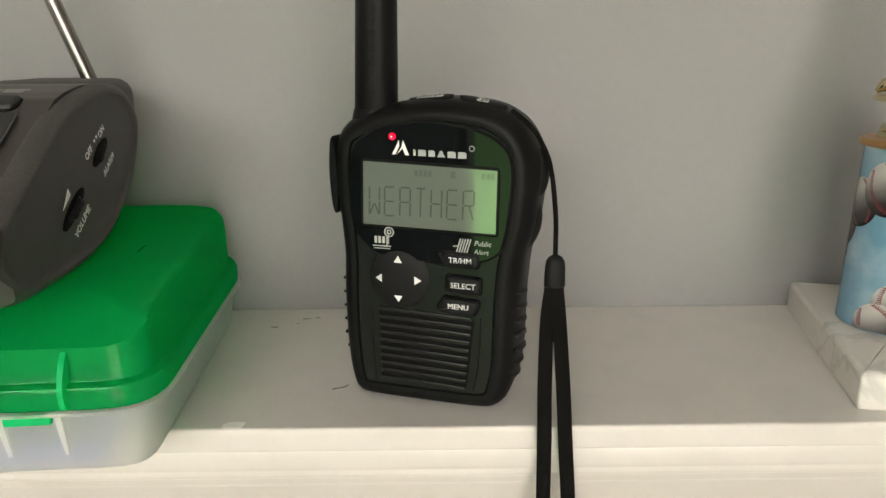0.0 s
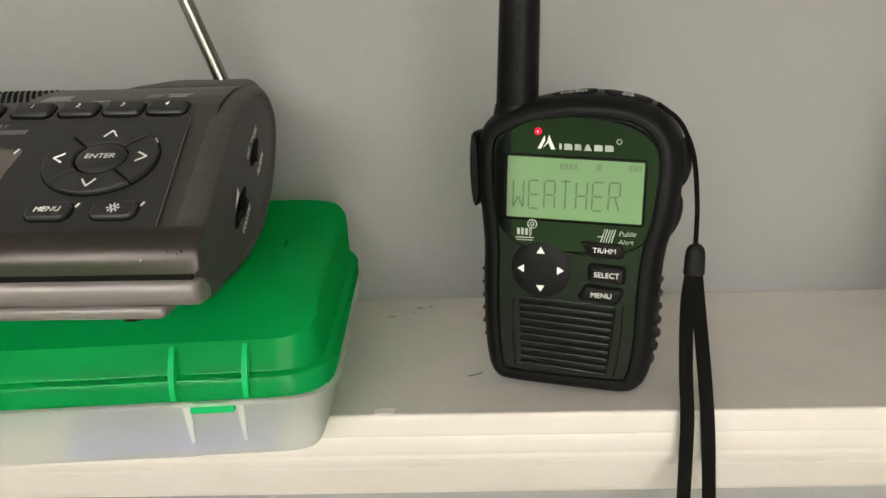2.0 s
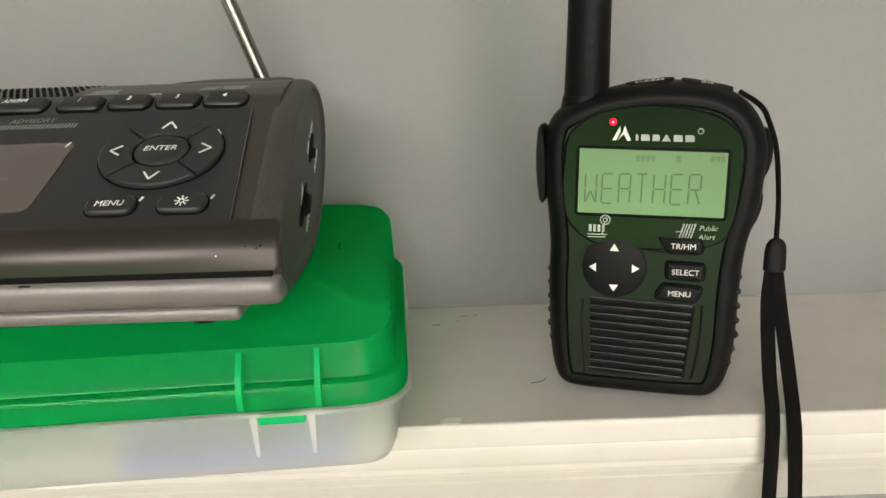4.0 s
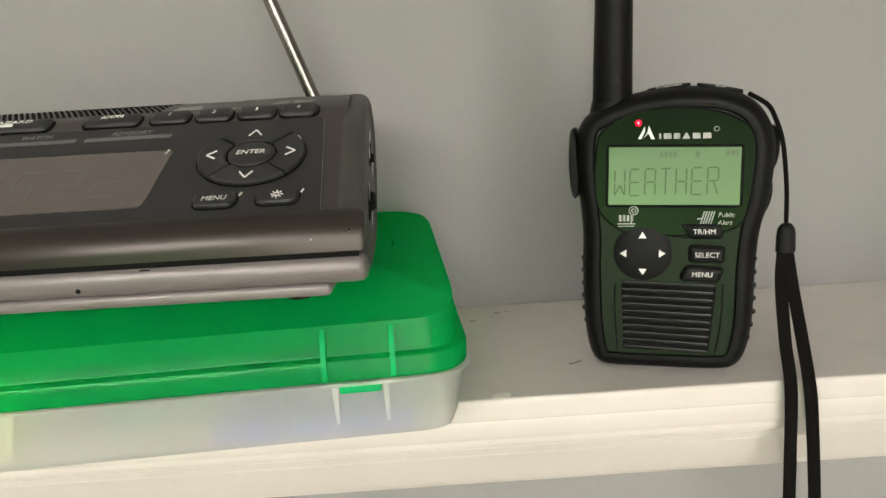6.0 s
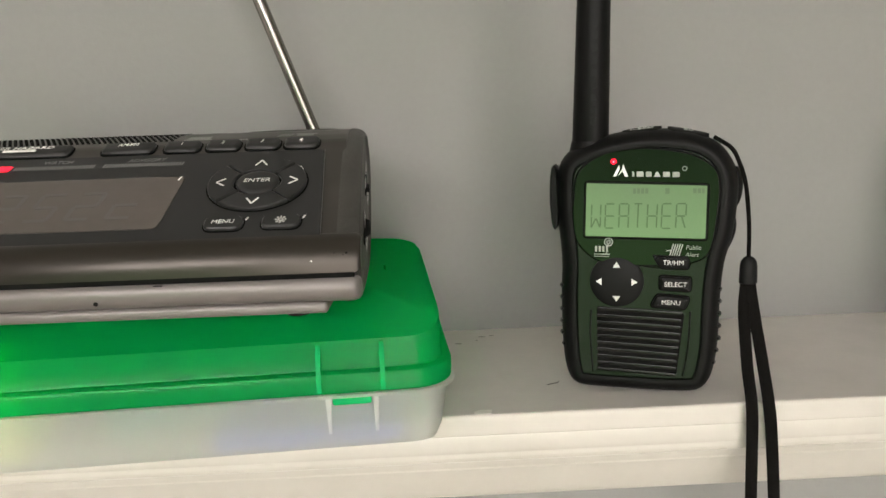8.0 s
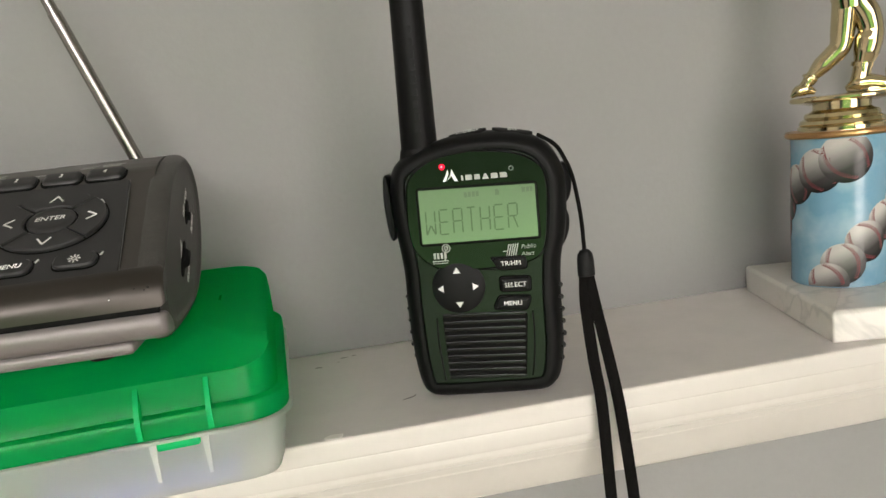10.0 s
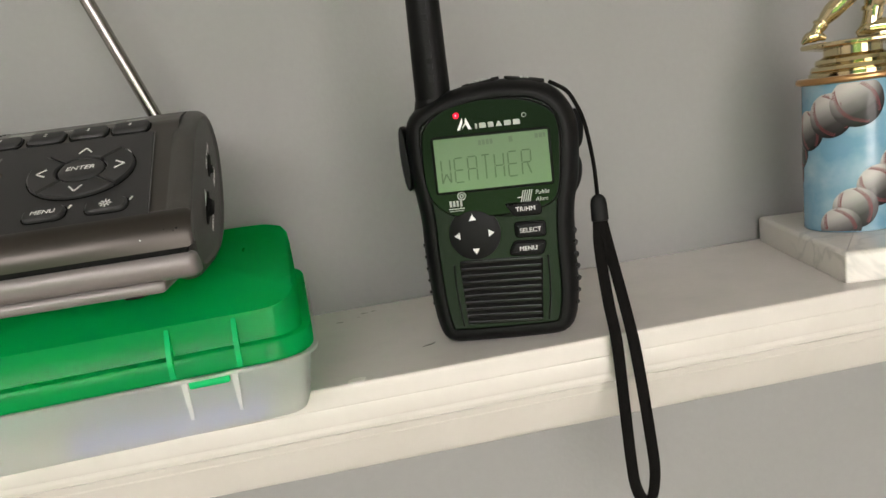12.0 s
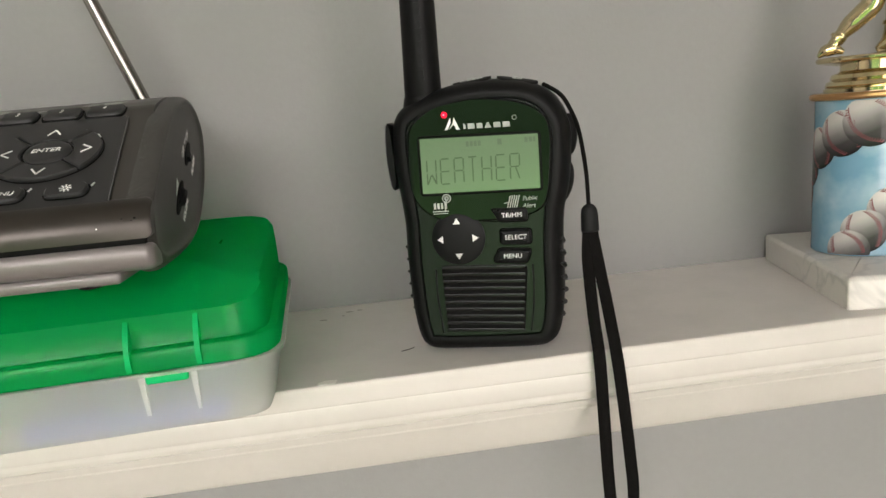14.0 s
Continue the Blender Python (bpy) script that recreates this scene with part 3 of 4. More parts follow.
    arcs = [[((-3.2 + r * math.cos(a)) * MM, (25.0 + r * math.sin(a)) * MM) for r, a in ((r0, a0), (r0, a0 + 0.5), (r0 + 0.45, a0 + 0.5), (r0 + 0.45, a0))] for r0 in (0.5, 1.5) for a0 in (k * 0.5236 for k in range(12))]
    part("badge", flat_bars([(a * MM, b * MM, c * MM, d * MM) for a, b, c, d in badge] + arcs + [[(p[0] * MM, p[1] * MM) for p in stroke((-3.3, 24.4), (-4.2, 19.8), 0.4)]], P), GREYPRINT, win, "small grey badge with a mast and waves")
    zig = [[(p[0] * MM, p[1] * MM) for p in stroke((22.5 + k * 0.95, 19.2), (24.0 + k * 0.95, 24.4), 0.5)] for k in range(5)]
    zig += [[(p[0] * MM, p[1] * MM) for p in stroke((21.2, 21.4), (22.9, 21.6), 0.4)]]
    part("badge", flat_bars(zig, P), GREYPRINT, win, "small grey badge with a zigzag line")
    for txt, cw in (("Public", 23.0), ("Alert", 19.9)):
        part("lettering", words(txt, 1.8 * MM, on(32.2 * MM if cw > 21 else 31.6 * MM, cw * MM + Z0, -0.0002), 0.00008, 0.2), GREYPRINT, win, "small grey letters reading " + txt)
    # indicator
    dome = lathe([(0.0001, 0.0009), (0.0008, 0.00085), (0.0012, 0.0004), (0.0013, -0.0002)], 16)
    led = part("indicator_light", dome, RED, t, "glowing red indicator light", at=pose(-1.2 * MM, -0.0003, 60.0 * MM + Z0, 90, 0, 0))
    part("light_core", lathe([(0.00005, 0.0012), (0.0003, 0.0011), (0.00045, 0.0007)], 12), REDCORE, led)
    # direction pad
    pad = part("direction_pad", lathe([(0.0002, 0.0026), (0.0060, 0.0024), (0.0105, 0.0017), (0.0116, 0.0010), (0.0119, -0.0012)], 56), KEY, t, "round black direction pad", at=pose(0.3 * MM, 0.0014, 7.4 * MM + Z0, 90, 0, 0))
    for a in range(4):
        r = Matrix.Rotation(radians(90 * a), 2)
        tri = [tuple(r @ Vector(p) * MM) for p in ((-1.6, 6.4), (1.6, 6.4), (0, 9.0))]
        part("arrow", flat_bars([tri], lambda u, w, d: Vector((u, w, 0.0026 - d + (0.0 if math.hypot(u, w) < 0.0075 else -0.00035)))), PRINT, pad, "white arrow")
    # three keys
    def key(name, poly, text, size, cu, cw):
        lp = round_poly([(u * MM, w * MM + Z0) for u, w in poly], 0.0013, 4)
        part("key_recess", slab(shrink(lp, -0.0006), ((0.0, 0.0014), (0.0, 0.0009)), face), DARK, t)
        k = part(name, slab(lp, ((0.0, 0.0013), (0.0, -0.0004), (0.0005, -0.0010), (0.0012, -0.0012)), face), KEY, t, "black rubber key")
        part("lettering", words(text, size * MM, on(cu * MM, cw * MM + Z0, -0.0012)), PRINT, k, "white letters reading " + text)
    key("key", [(15.0, 19.6), (29.6, 19.2), (31.0, 17.8), (30.4, 13.4), (19.0, 13.6), (17.6, 15.0)], "TR/HM", 2.0, 24.0, 16.4)
    key("key", [(18.6, 10.2), (31.6, 9.6), (31.4, 3.5), (18.6, 4.0)], "SELECT", 2.0, 25.2, 6.9)
    key("key", [(17.6, 1.9), (31.0, 1.0), (30.6, -1.5), (29.0, -4.7), (15.6, -3.9), (15.2, -2.4)], "MENU", 2.0, 23.4, -1.2)
    # hairline joint from the pad to the first key
    part("joint_line", flat_bars([[(p[0] * MM, p[1] * MM + Z0) for p in stroke((11.5, 14.2), (18.0, 13.4), 0.45)]], on(0, 0, 0.0011), 0.0001), DARK, t)
    # loudspeaker grille: ribs over a dark recess
    lp = round_poly([(-8.4 * MM, -5.0 * MM + Z0), (29.2 * MM, -6.2 * MM + Z0), (26.2 * MM, -35.0 * MM + Z0), (-7.6 * MM, -34.4 * MM + Z0)], 0.0016, 4)
    grille = part("grille_recess", slab(lp, ((0.0, 0.0014), (0.0, 0.00095)), face), DARK, t, "dark loudspeaker recess")
    for k in range(10):
        w = -5.35 - k * 3.12
        ur = 28.3 - k * 0.28
        rib = round_poly([(-8.2 * MM, (w - 0.82) * MM + Z0), (ur * MM, (w - 2.02) * MM + Z0), (ur * MM, (w - 0.22) * MM + Z0), (-8.2 * MM, (w + 0.98) * MM + Z0)], 0.0004, 2)
        part("grille_rib", slab(rib, ((0.0, 0.0013), (0.0, 0.0007), (0.00022, 0.0003), (0.00034, 0.00025)), face), PANEL, grille)
    for us, ws in (((-10.8, -11.2, -10.6, -10.0), (-6, -16, -27, -35)), ((31.4, 31.2, 30.2, 28.8), (-5.5, -16, -27, -35))):
        part("front_ridge", tube(spline([(u * MM, 0.0012, w * MM + Z0) for u, w in zip(us, ws)], 6), 0.00045, 8), RUBBER, front)
    # aerial
    base = Vector((-12.1 * MM, 0.0125, 0.1045))
    tip = base + Vector((0.0026, 0, 0.112))
    part("aerial_collar", tube([base + (tip - base) * f for f in (-0.12, 0.0, 0.05, 0.075)], [0.0108, 0.0100, 0.0089, 0.0084], 28), RUBBER, t)
    aer = part("aerial", tube([base + (tip - base) * f for f in (0.05, 0.06, 0.5, 0.9, 0.96, 0.99)], [0.0078, 0.0081, 0.0074, 0.0068, 0.0062, 0.0040], 28), RUBBER, t, "thick black rubber aerial")
    rise = lambda u, w, d: Vector((base.x + 0.0026 * (w - base.z) / 0.112 + 0.0014 + u, base.y - 0.0079 + (w - 0.115) * 0.011 + d, w))
    for k in range(9):
        z = 0.120 + k * 0.0052
        part("embossed_mark", flat_bars([(-0.0011, 0.0011, z, z + 0.0030 if k else z + 0.0036)], rise, 0.0003), KEY, aer)
    # keys on the top edge
    for (u0, u1, za, zb, txt) in ((2.0, 18.5, 115.6, 117.2, ("WX", "SNOOZE")), (21.0, 38.0, 117.0, 113.4, ("ON", "OFF"))):
        n = 10
        rings = []
        for k in range(n + 1):
            f = k / n
            u = (u0 + (u1 - u0) * f) * MM
            z = (za + (zb - za) * f + 0.4) * MM
            half = 0.0042 * math.sqrt(max(1 - (2 * f - 1) ** 4, 0.02))
            rings.append([Vector((u, 0.0100 + half * math.cos(a), z + 0.0001 + 0.0011 * math.sin(a) + 0.22 * half * math.cos(a))) for a in (2 * math.pi * j / 12 for j in range(12))])
        k = part("top_key", loft(rings), KEY, t, "black rubber key")
        slope = (zb - za) / (u1 - u0)
        mu, mz = (u0 + u1) / 2, (za + zb) / 2 + 1.75
        for j, s in enumerate(txt):
            part("lettering", words(s, 1.7 * MM, lambda a, b, e, j=j: Vector((mu * MM + a, 0.0105 - j * 0.0024 + b, mz * MM + 0.0001 + 0.22 * (0.0005 - j * 0.0024 + b) + a * slope - e)), 0.0002), GREYPRINT, k, "pale grey letters reading " + s)
    # socket cover on one flank, keys and grip ribs on the other
    cov = smooth_loop([(-28.6 * MM, 76 * MM), (-29.6 * MM, 88 * MM), (-28.9 * MM, 101 * MM), (-27.2 * MM, 102.6 * MM), (-26.2 * MM, 98 * MM), (-25.6 * MM, 88 * MM), (-25.6 * MM, 78 * MM), (-27.0 * MM, 73.6 * MM)], 40)
    part("socket_cover", slab(cov, ((0.0006, 0.0185), (0.0, 0.0175), (0.0, 0.0070), (0.0006, 0.0060)), face), RUBBER, t, "black rubber socket cover")
    for w0, w1, bulge in ((83.5, 100.5, 2.4), (63.5, 79.5, 2.4)):
        n, rings = 12, []
        for k in range(n + 1):
            f = k / n
            w = (w0 + (w1 - w0) * f)
            h = bulge * max(math.sin(math.pi * f), 0.03) ** 0.6
            edge = 50.4 if w > 84 else 50.4 - (84 - w) * 0.20
            rings.append([Vector(((edge - 2.2 + (h + 2.2) * max(math.cos(a), 0)) * MM, 0.0155 + 0.0052 * math.sin(a), w * MM)) for a in (-math.pi / 2 + math.pi * j / 8 for j in range(9))])
        part("side_key", loft(rings), KEY, t, "black rubber side key")
    for s, edge in ((1, 43.7), (-1, -24.2)):
        for k in range(7):
            w = 12 + k * 5.6
            e = edge + s * (-1.6 if w < 14 else -0.5 if w < 19 else 0.3)
            part("grip_rib", tube([((e - s * 0.6) * MM, 0.0050, (w + 3.0) * MM), (e * MM, 0.0110, (w + 1.6) * MM), (e * MM, 0.0200, (w - 0.8) * MM), ((e - s * 0.6) * MM, 0.0265, (w - 2.0) * MM)], [0.0006, 0.0013, 0.0013, 0.0006], 8), RUBBER, body)
    # wrist strap
    inv = t.matrix_basis.inverted()
    L = lambda *p: inv @ Vector(p)
    cord = [inv @ (t.matrix_basis @ Vector((40.0 * MM, 0.0090, 0.1135))), inv @ (t.matrix_basis @ Vector((46.5 * MM, 0.0060, 0.1090))), L(0.0505, -0.1180, 0.1035), L(0.0548, -0.1160, 0.0935), L(0.0574, -0.1150, 0.0760), L(0.0578, -0.1150, 0.0610)]
    part("strap_cord", tube(spline(cord, 8), 0.0009, 8), FABRIC, t, "thin black strap cord")
    bead = [L(0.0579, -0.1150, z) for z in (0.0612, 0.0605, 0.0590, 0.0565, 0.0495, 0.0490)]
    part("strap_bead", tube(bead, [0.0012, 0.0024, 0.0034, 0.0038, 0.0040, 0.0034], 20, flat=0.75, side=inv.to_3x3() @ Vector((1, 0, 0))), KEY, t, "black plastic strap bead")
    la = spline([(0.0570, -0.1150, 0.0495), (0.0552, -0.1180, 0.0370), (0.0537, -0.1265, 0.0150), (0.0530, -0.1341, -0.0020), (0.0533, -0.1351, -0.0300), (0.0540, -0.1348, -0.0580), (0.0552, -0.1348, -0.0720),
                 (0.0590, -0.1348, -0.0803), (0.0625, -0.1348, -0.0780), (0.0648, -0.1348, -0.0660), (0.0640, -0.1351, -0.0480), (0.0620, -0.1354, -0.0220), (0.0606, -0.1344, -0.0030), (0.0604, -0.1270, 0.0150),
                 (0.0598, -0.1185, 0.0350), (0.0586, -0.1150, 0.0495)], 8)
    n = len(la)
    rings = []
    for i, p in enumerate(la):
        tan = (la[min(i + 1, n - 1)] - la[max(i - 1, 0)]).normalized()
        nrm = Vector((0, -1, 0)) - tan * tan.dot(Vector((0, -1, 0)))
        nrm.normalize()
        wid = tan.cross(nrm)
        a = 0.0027 * wid
        b = 0.0007 * nrm
        rings.append([inv @ (p + q) for q in (a * 0.8 + b, a, a * 0.8 - b, -a * 0.8 - b, -a, -a * 0.8 + b)])
    part("strap_loop", loft(rings), FABRIC, t, "black woven wrist strap loop", sharp=60)
    return t


handheld()


# ---- the table-top weather radio on the box ----
def table_radio():
    t = thing("table_radio", pose(-0.1062, -0.1791, -0.0036, 0, 0, -1) @ Matrix.Scale(1.03, 4), "dark grey table-top weather radio lying on the green box", "radio")
    LEN = 0.190
    C, S = math.cos(radians(31)), math.sin(radians(31))
    prof = [(-3.0, 76.2), (-3.0, 79), (-2.2, 83), (0.2, 85.4), (4.5, 87.6), (18, 95.9), (34, 105.6), (50.5, 115.2), (52.2, 116.2), (55.3, 118.2), (62.7, 120.2), (73.7, 121.8), (84.8, 122.0), (95.9, 119.2), (103.3, 113.5), (107.9, 106.5), (104.7, 96.5), (96.8, 86.5), (86.7, 77.8),
            (73.7, 70.6), (59.0, 66.4), (40, 65.2), (20, 65.0), (8, 65.6), (0, 67.6), (-3.2, 71), (-3.2, 74.6)]
    body_loop = even([Vector((y * MM, z * MM)) for y, z in prof], 130)
    cap_pts = [(-1.8, 71), (-2.1, 77), (0.8, 85.6), (11.9, 93.0), (27.6, 102.5), (43.3, 111.9), (59.9, 118.2), (74.7, 121.2), (87.6, 121.8), (98.7, 119.2), (105.6, 114), (109.3, 107), (106.5, 97), (98.7, 86), (88.5, 77), (75.6, 69.4), (60.8, 64.9), (44.2, 63.3), (23.9, 63.2), (7.2, 64.4)]
    cap_loop = smooth_loop([(p[0] * MM, p[1] * MM) for p in cap_pts], 120)
    mid = Vector((0.054, 0.0945))

    def taper(x, y, z):
        """The case grows narrower and a little deeper towards its back."""
        f = max(y, 0.0) / 0.113
        return Vector(((x + LEN / 2) * (1 - 0.045 * f) - LEN / 2, y + 0.006 * f * f, z))
    body = part("body", slab(body_loop, ((0.0, -LEN + 0.007), (0.0, -0.0064)), lambda y, z, d: taper(d, y, z)), GRAPHITE, t, "graphite painted case", sharp=25)
    for x, s in ((-0.0010, 1), (-LEN + 0.0010, -1)):
        rings = []
        for k, d in ((0.99, -0.0068), (1.0, -0.0060), (1.008, -0.0046), (1.004, -0.0026), (0.985, -0.0010), (0.95, 0.0003), (0.915, 0.0010), (0.890, 0.0011), (0.868, 0.0004), (0.850, 0.0000), (0.70, 0.0001), (0.30, 0.0002)):
            rings.append([taper(x + s * d, mid.x + (q.x - mid.x) * k, mid.y + (q.y - mid.y) * k) for q in cap_loop])
        cap = part("end_cap", loft(rings), CHAR, t, "rounded charcoal end cap", sharp=40)
        if s < 0:
            continue
        side = lambda cy, cz, turn, x=x: (lambda a, b, e: taper(x + 0.0003 - e, ((cy - 7.0) * MM) + a * math.cos(turn) - b * math.sin(turn), cz * MM + a * math.sin(turn) + b * math.cos(turn)))
        tr = radians(32)
        for cy, cz, ln, wd in ((78.0, 98.8, 7.5, 2.6), (54.0, 83.6, 10.0, 2.8)):
            lp = smooth_loop([(ln * MM * math.cos(a), wd * MM * math.sin(a)) for a in (2 * math.pi * k / 10 for k in range(10))], 28)
            f = side(cy, cz, tr)
            sl = part("control_recess", slab(lp, ((0.0, 0.0005), (0.0, -0.0002), (0.0003, -0.0003)), f), DARK, cap)
            if ln > 8:
                part("volume_wheel", tube([f(-0.0062, 0, 0.0012), f(-0.0030, 0, -0.0012), f(0.0030, 0, -0.0012), f(0.0062, 0, 0.0012)], [0.0009, 0.0014, 0.0014, 0.0009], 10), KEY, cap, "black ribbed volume wheel")
            else:
                bx = [f(a, b, 0.0002) for a, b in ((-0.0044, -0.0012), (-0.0012, -0.0012), (-0.0012, 0.0012), (-0.0044, 0.0012))]
                tx = [f(a, b, -0.0018) for a, b in ((-0.0042, -0.0010), (-0.0014, -0.0010), (-0.0014, 0.0010), (-0.0042, 0.0010))]
                part("slide_switch", loft([bx, tx]), KEY, cap, "small black slide switch")
        for txt, cy, cz, sz in (("ON", 79.5, 106.0, 2.4), ("OFF", 68.5, 100.0, 2.4), ("ALARM", 82.5, 93.8, 2.4), ("VOLUME", 58.0, 78.6, 2.5)):
            f = side(cy, cz, tr)
            part("lettering", words(txt, sz * MM, lambda a, b, e, f=f: f(a, b, e - 0.0005)), PRINT, cap, "white letters reading " + txt)
        for cy, cz in ((73.6, 103.4), (75.4, 104.5)):
            f = side(cy, cz, tr)
            part("switch_dot", flat_bars([[(0.0006 * math.cos(a), 0.0006 * math.sin(a)) for a in (k * math.pi / 4 for k in range(8))]], lambda u, w, d, f=f: f(u, w, d - 0.0005)), PRINT, cap)
        f = side(48.6, 87.6, tr)
        part("volume_wedge", flat_bars([[(-0.0036, -0.0009), (0.0036, -0.0009), (0.0036, 0.0018)]], lambda u, w, d: f(u, w, d - 0.0006)), PRINT, cap)
    # painted front band, dark joint, lower lip and foot
    band = [(-3.4, 76.4), (-3.5, 79), (-2.7, 83.2), (-0.1, 86.5), (3.0, 88.2), (4.4, 88.4), (4.6, 86), (0, 80), (0, 76.4)]
    part("front_band", loft([[Vector((x, (1 + (y - 1) * k) * MM, (82 + (z - 82) * k) * MM)) for y, z in band] for x, k in ((-LEN + 0.0008, 0.8), (-LEN + 0.0022, 1.0), (-0.0012, 1.0), (0.0004, 0.8))]), SILVER, t, "grey metallic front band", sharp=40)
    part("joint_line", box(-LEN + 0.0022, -0.0018, -0.00335, 0.004, 0.0746, 0.0766), DARK, t)
    lip = [(-2.4, 74.9), (-3.6, 74.6), (-4.4, 73.6), (-4.8, 72.2), (-4.8, 70.8), (-4.4, 69.2), (-3.5, 67.8), (-2.2, 66.8), (-0.5, 66.2), (6, 65.8), (6, 70), (0, 74.9)]
    part("lower_lip", loft([[Vector((x, (3 + (y - 3) * k) * MM, (70.4 + (z - 70.4) * k) * MM)) for y, z in lip] for x, k in ((-LEN + 0.0004, 0.70), (-LEN + 0.0012, 0.90), (-LEN + 0.0030, 1.0), (-0.0022, 1.0), (-0.0008, 0.90), (0.0000, 0.70))]), LIP, t, "grey metallic lower lip", sharp=40)
    foot = part("foot", box(-LEN + 0.012, -0.0110, -0.0034, 0.085, 0.0626, 0.0668, 0.0016, 3), LIP, t, "grey foot plate")
    for x in (-0.0215, -LEN + 0.0215):
        for y in (0.0015, 0.068):
            part("rubber_foot", lathe([(0.0040, 0.0620), (0.0042, 0.0626), (0.0042, 0.0640)], 20, (x, y)), RUBBER, foot)
    part("screw_recess", lathe([(0.0007, 0.0), (0.0007, 0.0005), (0.0004, 0.0005)], 14), DARK, t, at=pose(-0.0862, -0.0046, 0.0690, 66, 0, 0))

    # chips and scratches in the paint
    for x, y, z, w, h, m in ((-0.0041, -0.00275, 0.0828, 0.0007, 0.0006, DARK), (-0.0052, -0.00275, 0.0821, 0.0004, 0.0004, DARK), (-0.0080, -0.00275, 0.0828, 0.0004, 0.0003, DARK), (-0.0156, -0.0033, 0.0805, 0.00035, 0.00035, PRINT), (-0.0658, -0.0043, 0.0742, 0.0030, 0.0003, DARK)):
        part("paint_chip", box(x - w / 2, x + w / 2, y - 0.0003, y + 0.0006, z - h / 2, z + h / 2, 0.0001), m, t)

    # the sloping panel; (u, s) run across and up the slope
    def on(u0, s0, d0=0.0):
        def f(u, s, d):
            x, r, q = (u0 * MM + u) * 0.975 + 0.0015, s0 * MM + s - 0.0010, d0 * MM + d
            return Vector((x, 0.0025 + r * C + q * S, 0.0866 + r * S - q * C))
        return f
    PL = on(0, 0)
    pan = round_poly([(-0.176, 0.0010), (-0.0150, 0.0010), (-0.0160, 0.0200), (-0.0182, 0.0545), (-0.176, 0.0545)], 0.0012, 3)
    panel = part("control_panel", slab(pan, ((0.0, 0.0006), (0.0, -0.0008), (0.0004, -0.0011)), PL), SLATE, t, "black sloping control panel")
    TOP = -1.1
    disp = round_poly([(-0.166, 0.0085), (-0.0735, 0.0085), (-0.0722, 0.0110), (-0.0690, 0.0388), (-0.166, 0.0388)], 0.0022, 4)
    dsp = part("display", slab(disp, ((0.0, -0.0009), (0.0, -0.0013), (0.0004, -0.00135)), PL), DISPLAY, panel, "unlit reddish grey display window")
    digits = {"1": "bc", "2": "abged", "5": "afgcd", "C": "gde"}
    seg = {"a": ((0, 2), (1, 2)), "b": ((1, 1), (1, 2)), "c": ((1, 0), (1, 1)), "d": ((0, 0), (1, 0)), "e": ((0, 0), (0, 1)), "f": ((0, 1), (0, 2)), "g": ((0, 1), (1, 1))}
    for k, ch in enumerate("1252C"):
        bars = [[(p[0] * MM, p[1] * MM) for p in stroke(Vector((a[0] * 8 + a[1] * 1.1, a[1] * 7.4)), Vector((b[0] * 8 + b[1] * 1.1, b[1] * 7.4)), 1.6)] for a, b in (seg[q] for q in digits[ch])]
        part("faint_digit", flat_bars(bars, on(-150 + k * 14.5, 15.0, -1.36), 0.00005), DIGIT, dsp, "barely visible unlit display digit")
    # warning bars
    part("red_warning_bar", flat_bars([[(-0.163, 0.0468), (-0.1395, 0.0462), (-0.1385, 0.0492), (-0.163, 0.0496)], [(-0.163, 0.0506), (-0.148, 0.0504), (-0.147, 0.0530), (-0.163, 0.0534)]], on(0, 0, TOP), 0.0002), REDBAR, panel, "lit red warning bar")
    for a, b in ((-137.5, -105.5), (-103.0, -71.5)):
        hatch = [[(p[0] * MM, p[1] * MM) for p in stroke((a + k * 1.12, 46.6), (a + k * 1.12 + 0.5, 48.8), 0.6)] for k in range(int((b - a) / 1.12))]
        tagged(part("hatched_bar", flat_bars(hatch, on(0, 0, TOP), 0.00008), GREYDIM, panel, "dim grey hatched bar"), kind="stuff")
    part("lettering", words("WATCH", 2.1 * MM, on(-121.5, 51.2, TOP), 0.00008, 0.25), GREYDIM, panel, "dim grey letters reading WATCH")
    part("lettering", words("ADVISORY", 2.1 * MM, on(-87.0, 50.8, TOP), 0.00008, 0.25), GREYDIM, panel, "dim grey letters reading ADVISORY")
    part("display_dot", flat_bars([[(p[0] * MM, p[1] * MM) for p in stroke((-71.5, 36.4), (-70.6, 38.6), 0.5)]], on(0, 0, -1.38), 0.0001), PRINT, panel)
    # ring of four keys round a centre key
    ell = lambda cx, cs, a, b, n=64: [Vector(((cx + a * math.cos(2 * math.pi * k / n)) * MM, (cs + b * math.sin(2 * math.pi * k / n)) * MM)) for k in range(n)]
    part("ring_recess", slab(ell(-41, 32.3, 18.9, 16.4), ((0.0, -0.0008), (0.0, -0.0012)), PL), DARK, panel)
    for q in range(4):
        pts = []
        a0, a1 = radians(-45 + 90 * q + 1.2), radians(45 + 90 * q - 1.2)
        for k in range(15):
            a = a0 + (a1 - a0) * k / 14
            pts.append(Vector(((-41 + 18.3 * math.cos(a)) * MM, (32.3 + 15.8 * math.sin(a)) * MM)))
        b0, b1 = radians(-45 + 90 * q + 2.2), radians(45 + 90 * q - 2.2)
        for k in range(15):
            a = b1 + (b0 - b1) * k / 14
            pts.append(Vector(((-41 + 8.9 * math.cos(a)) * MM, (32.3 + 7.5 * math.sin(a)) * MM)))
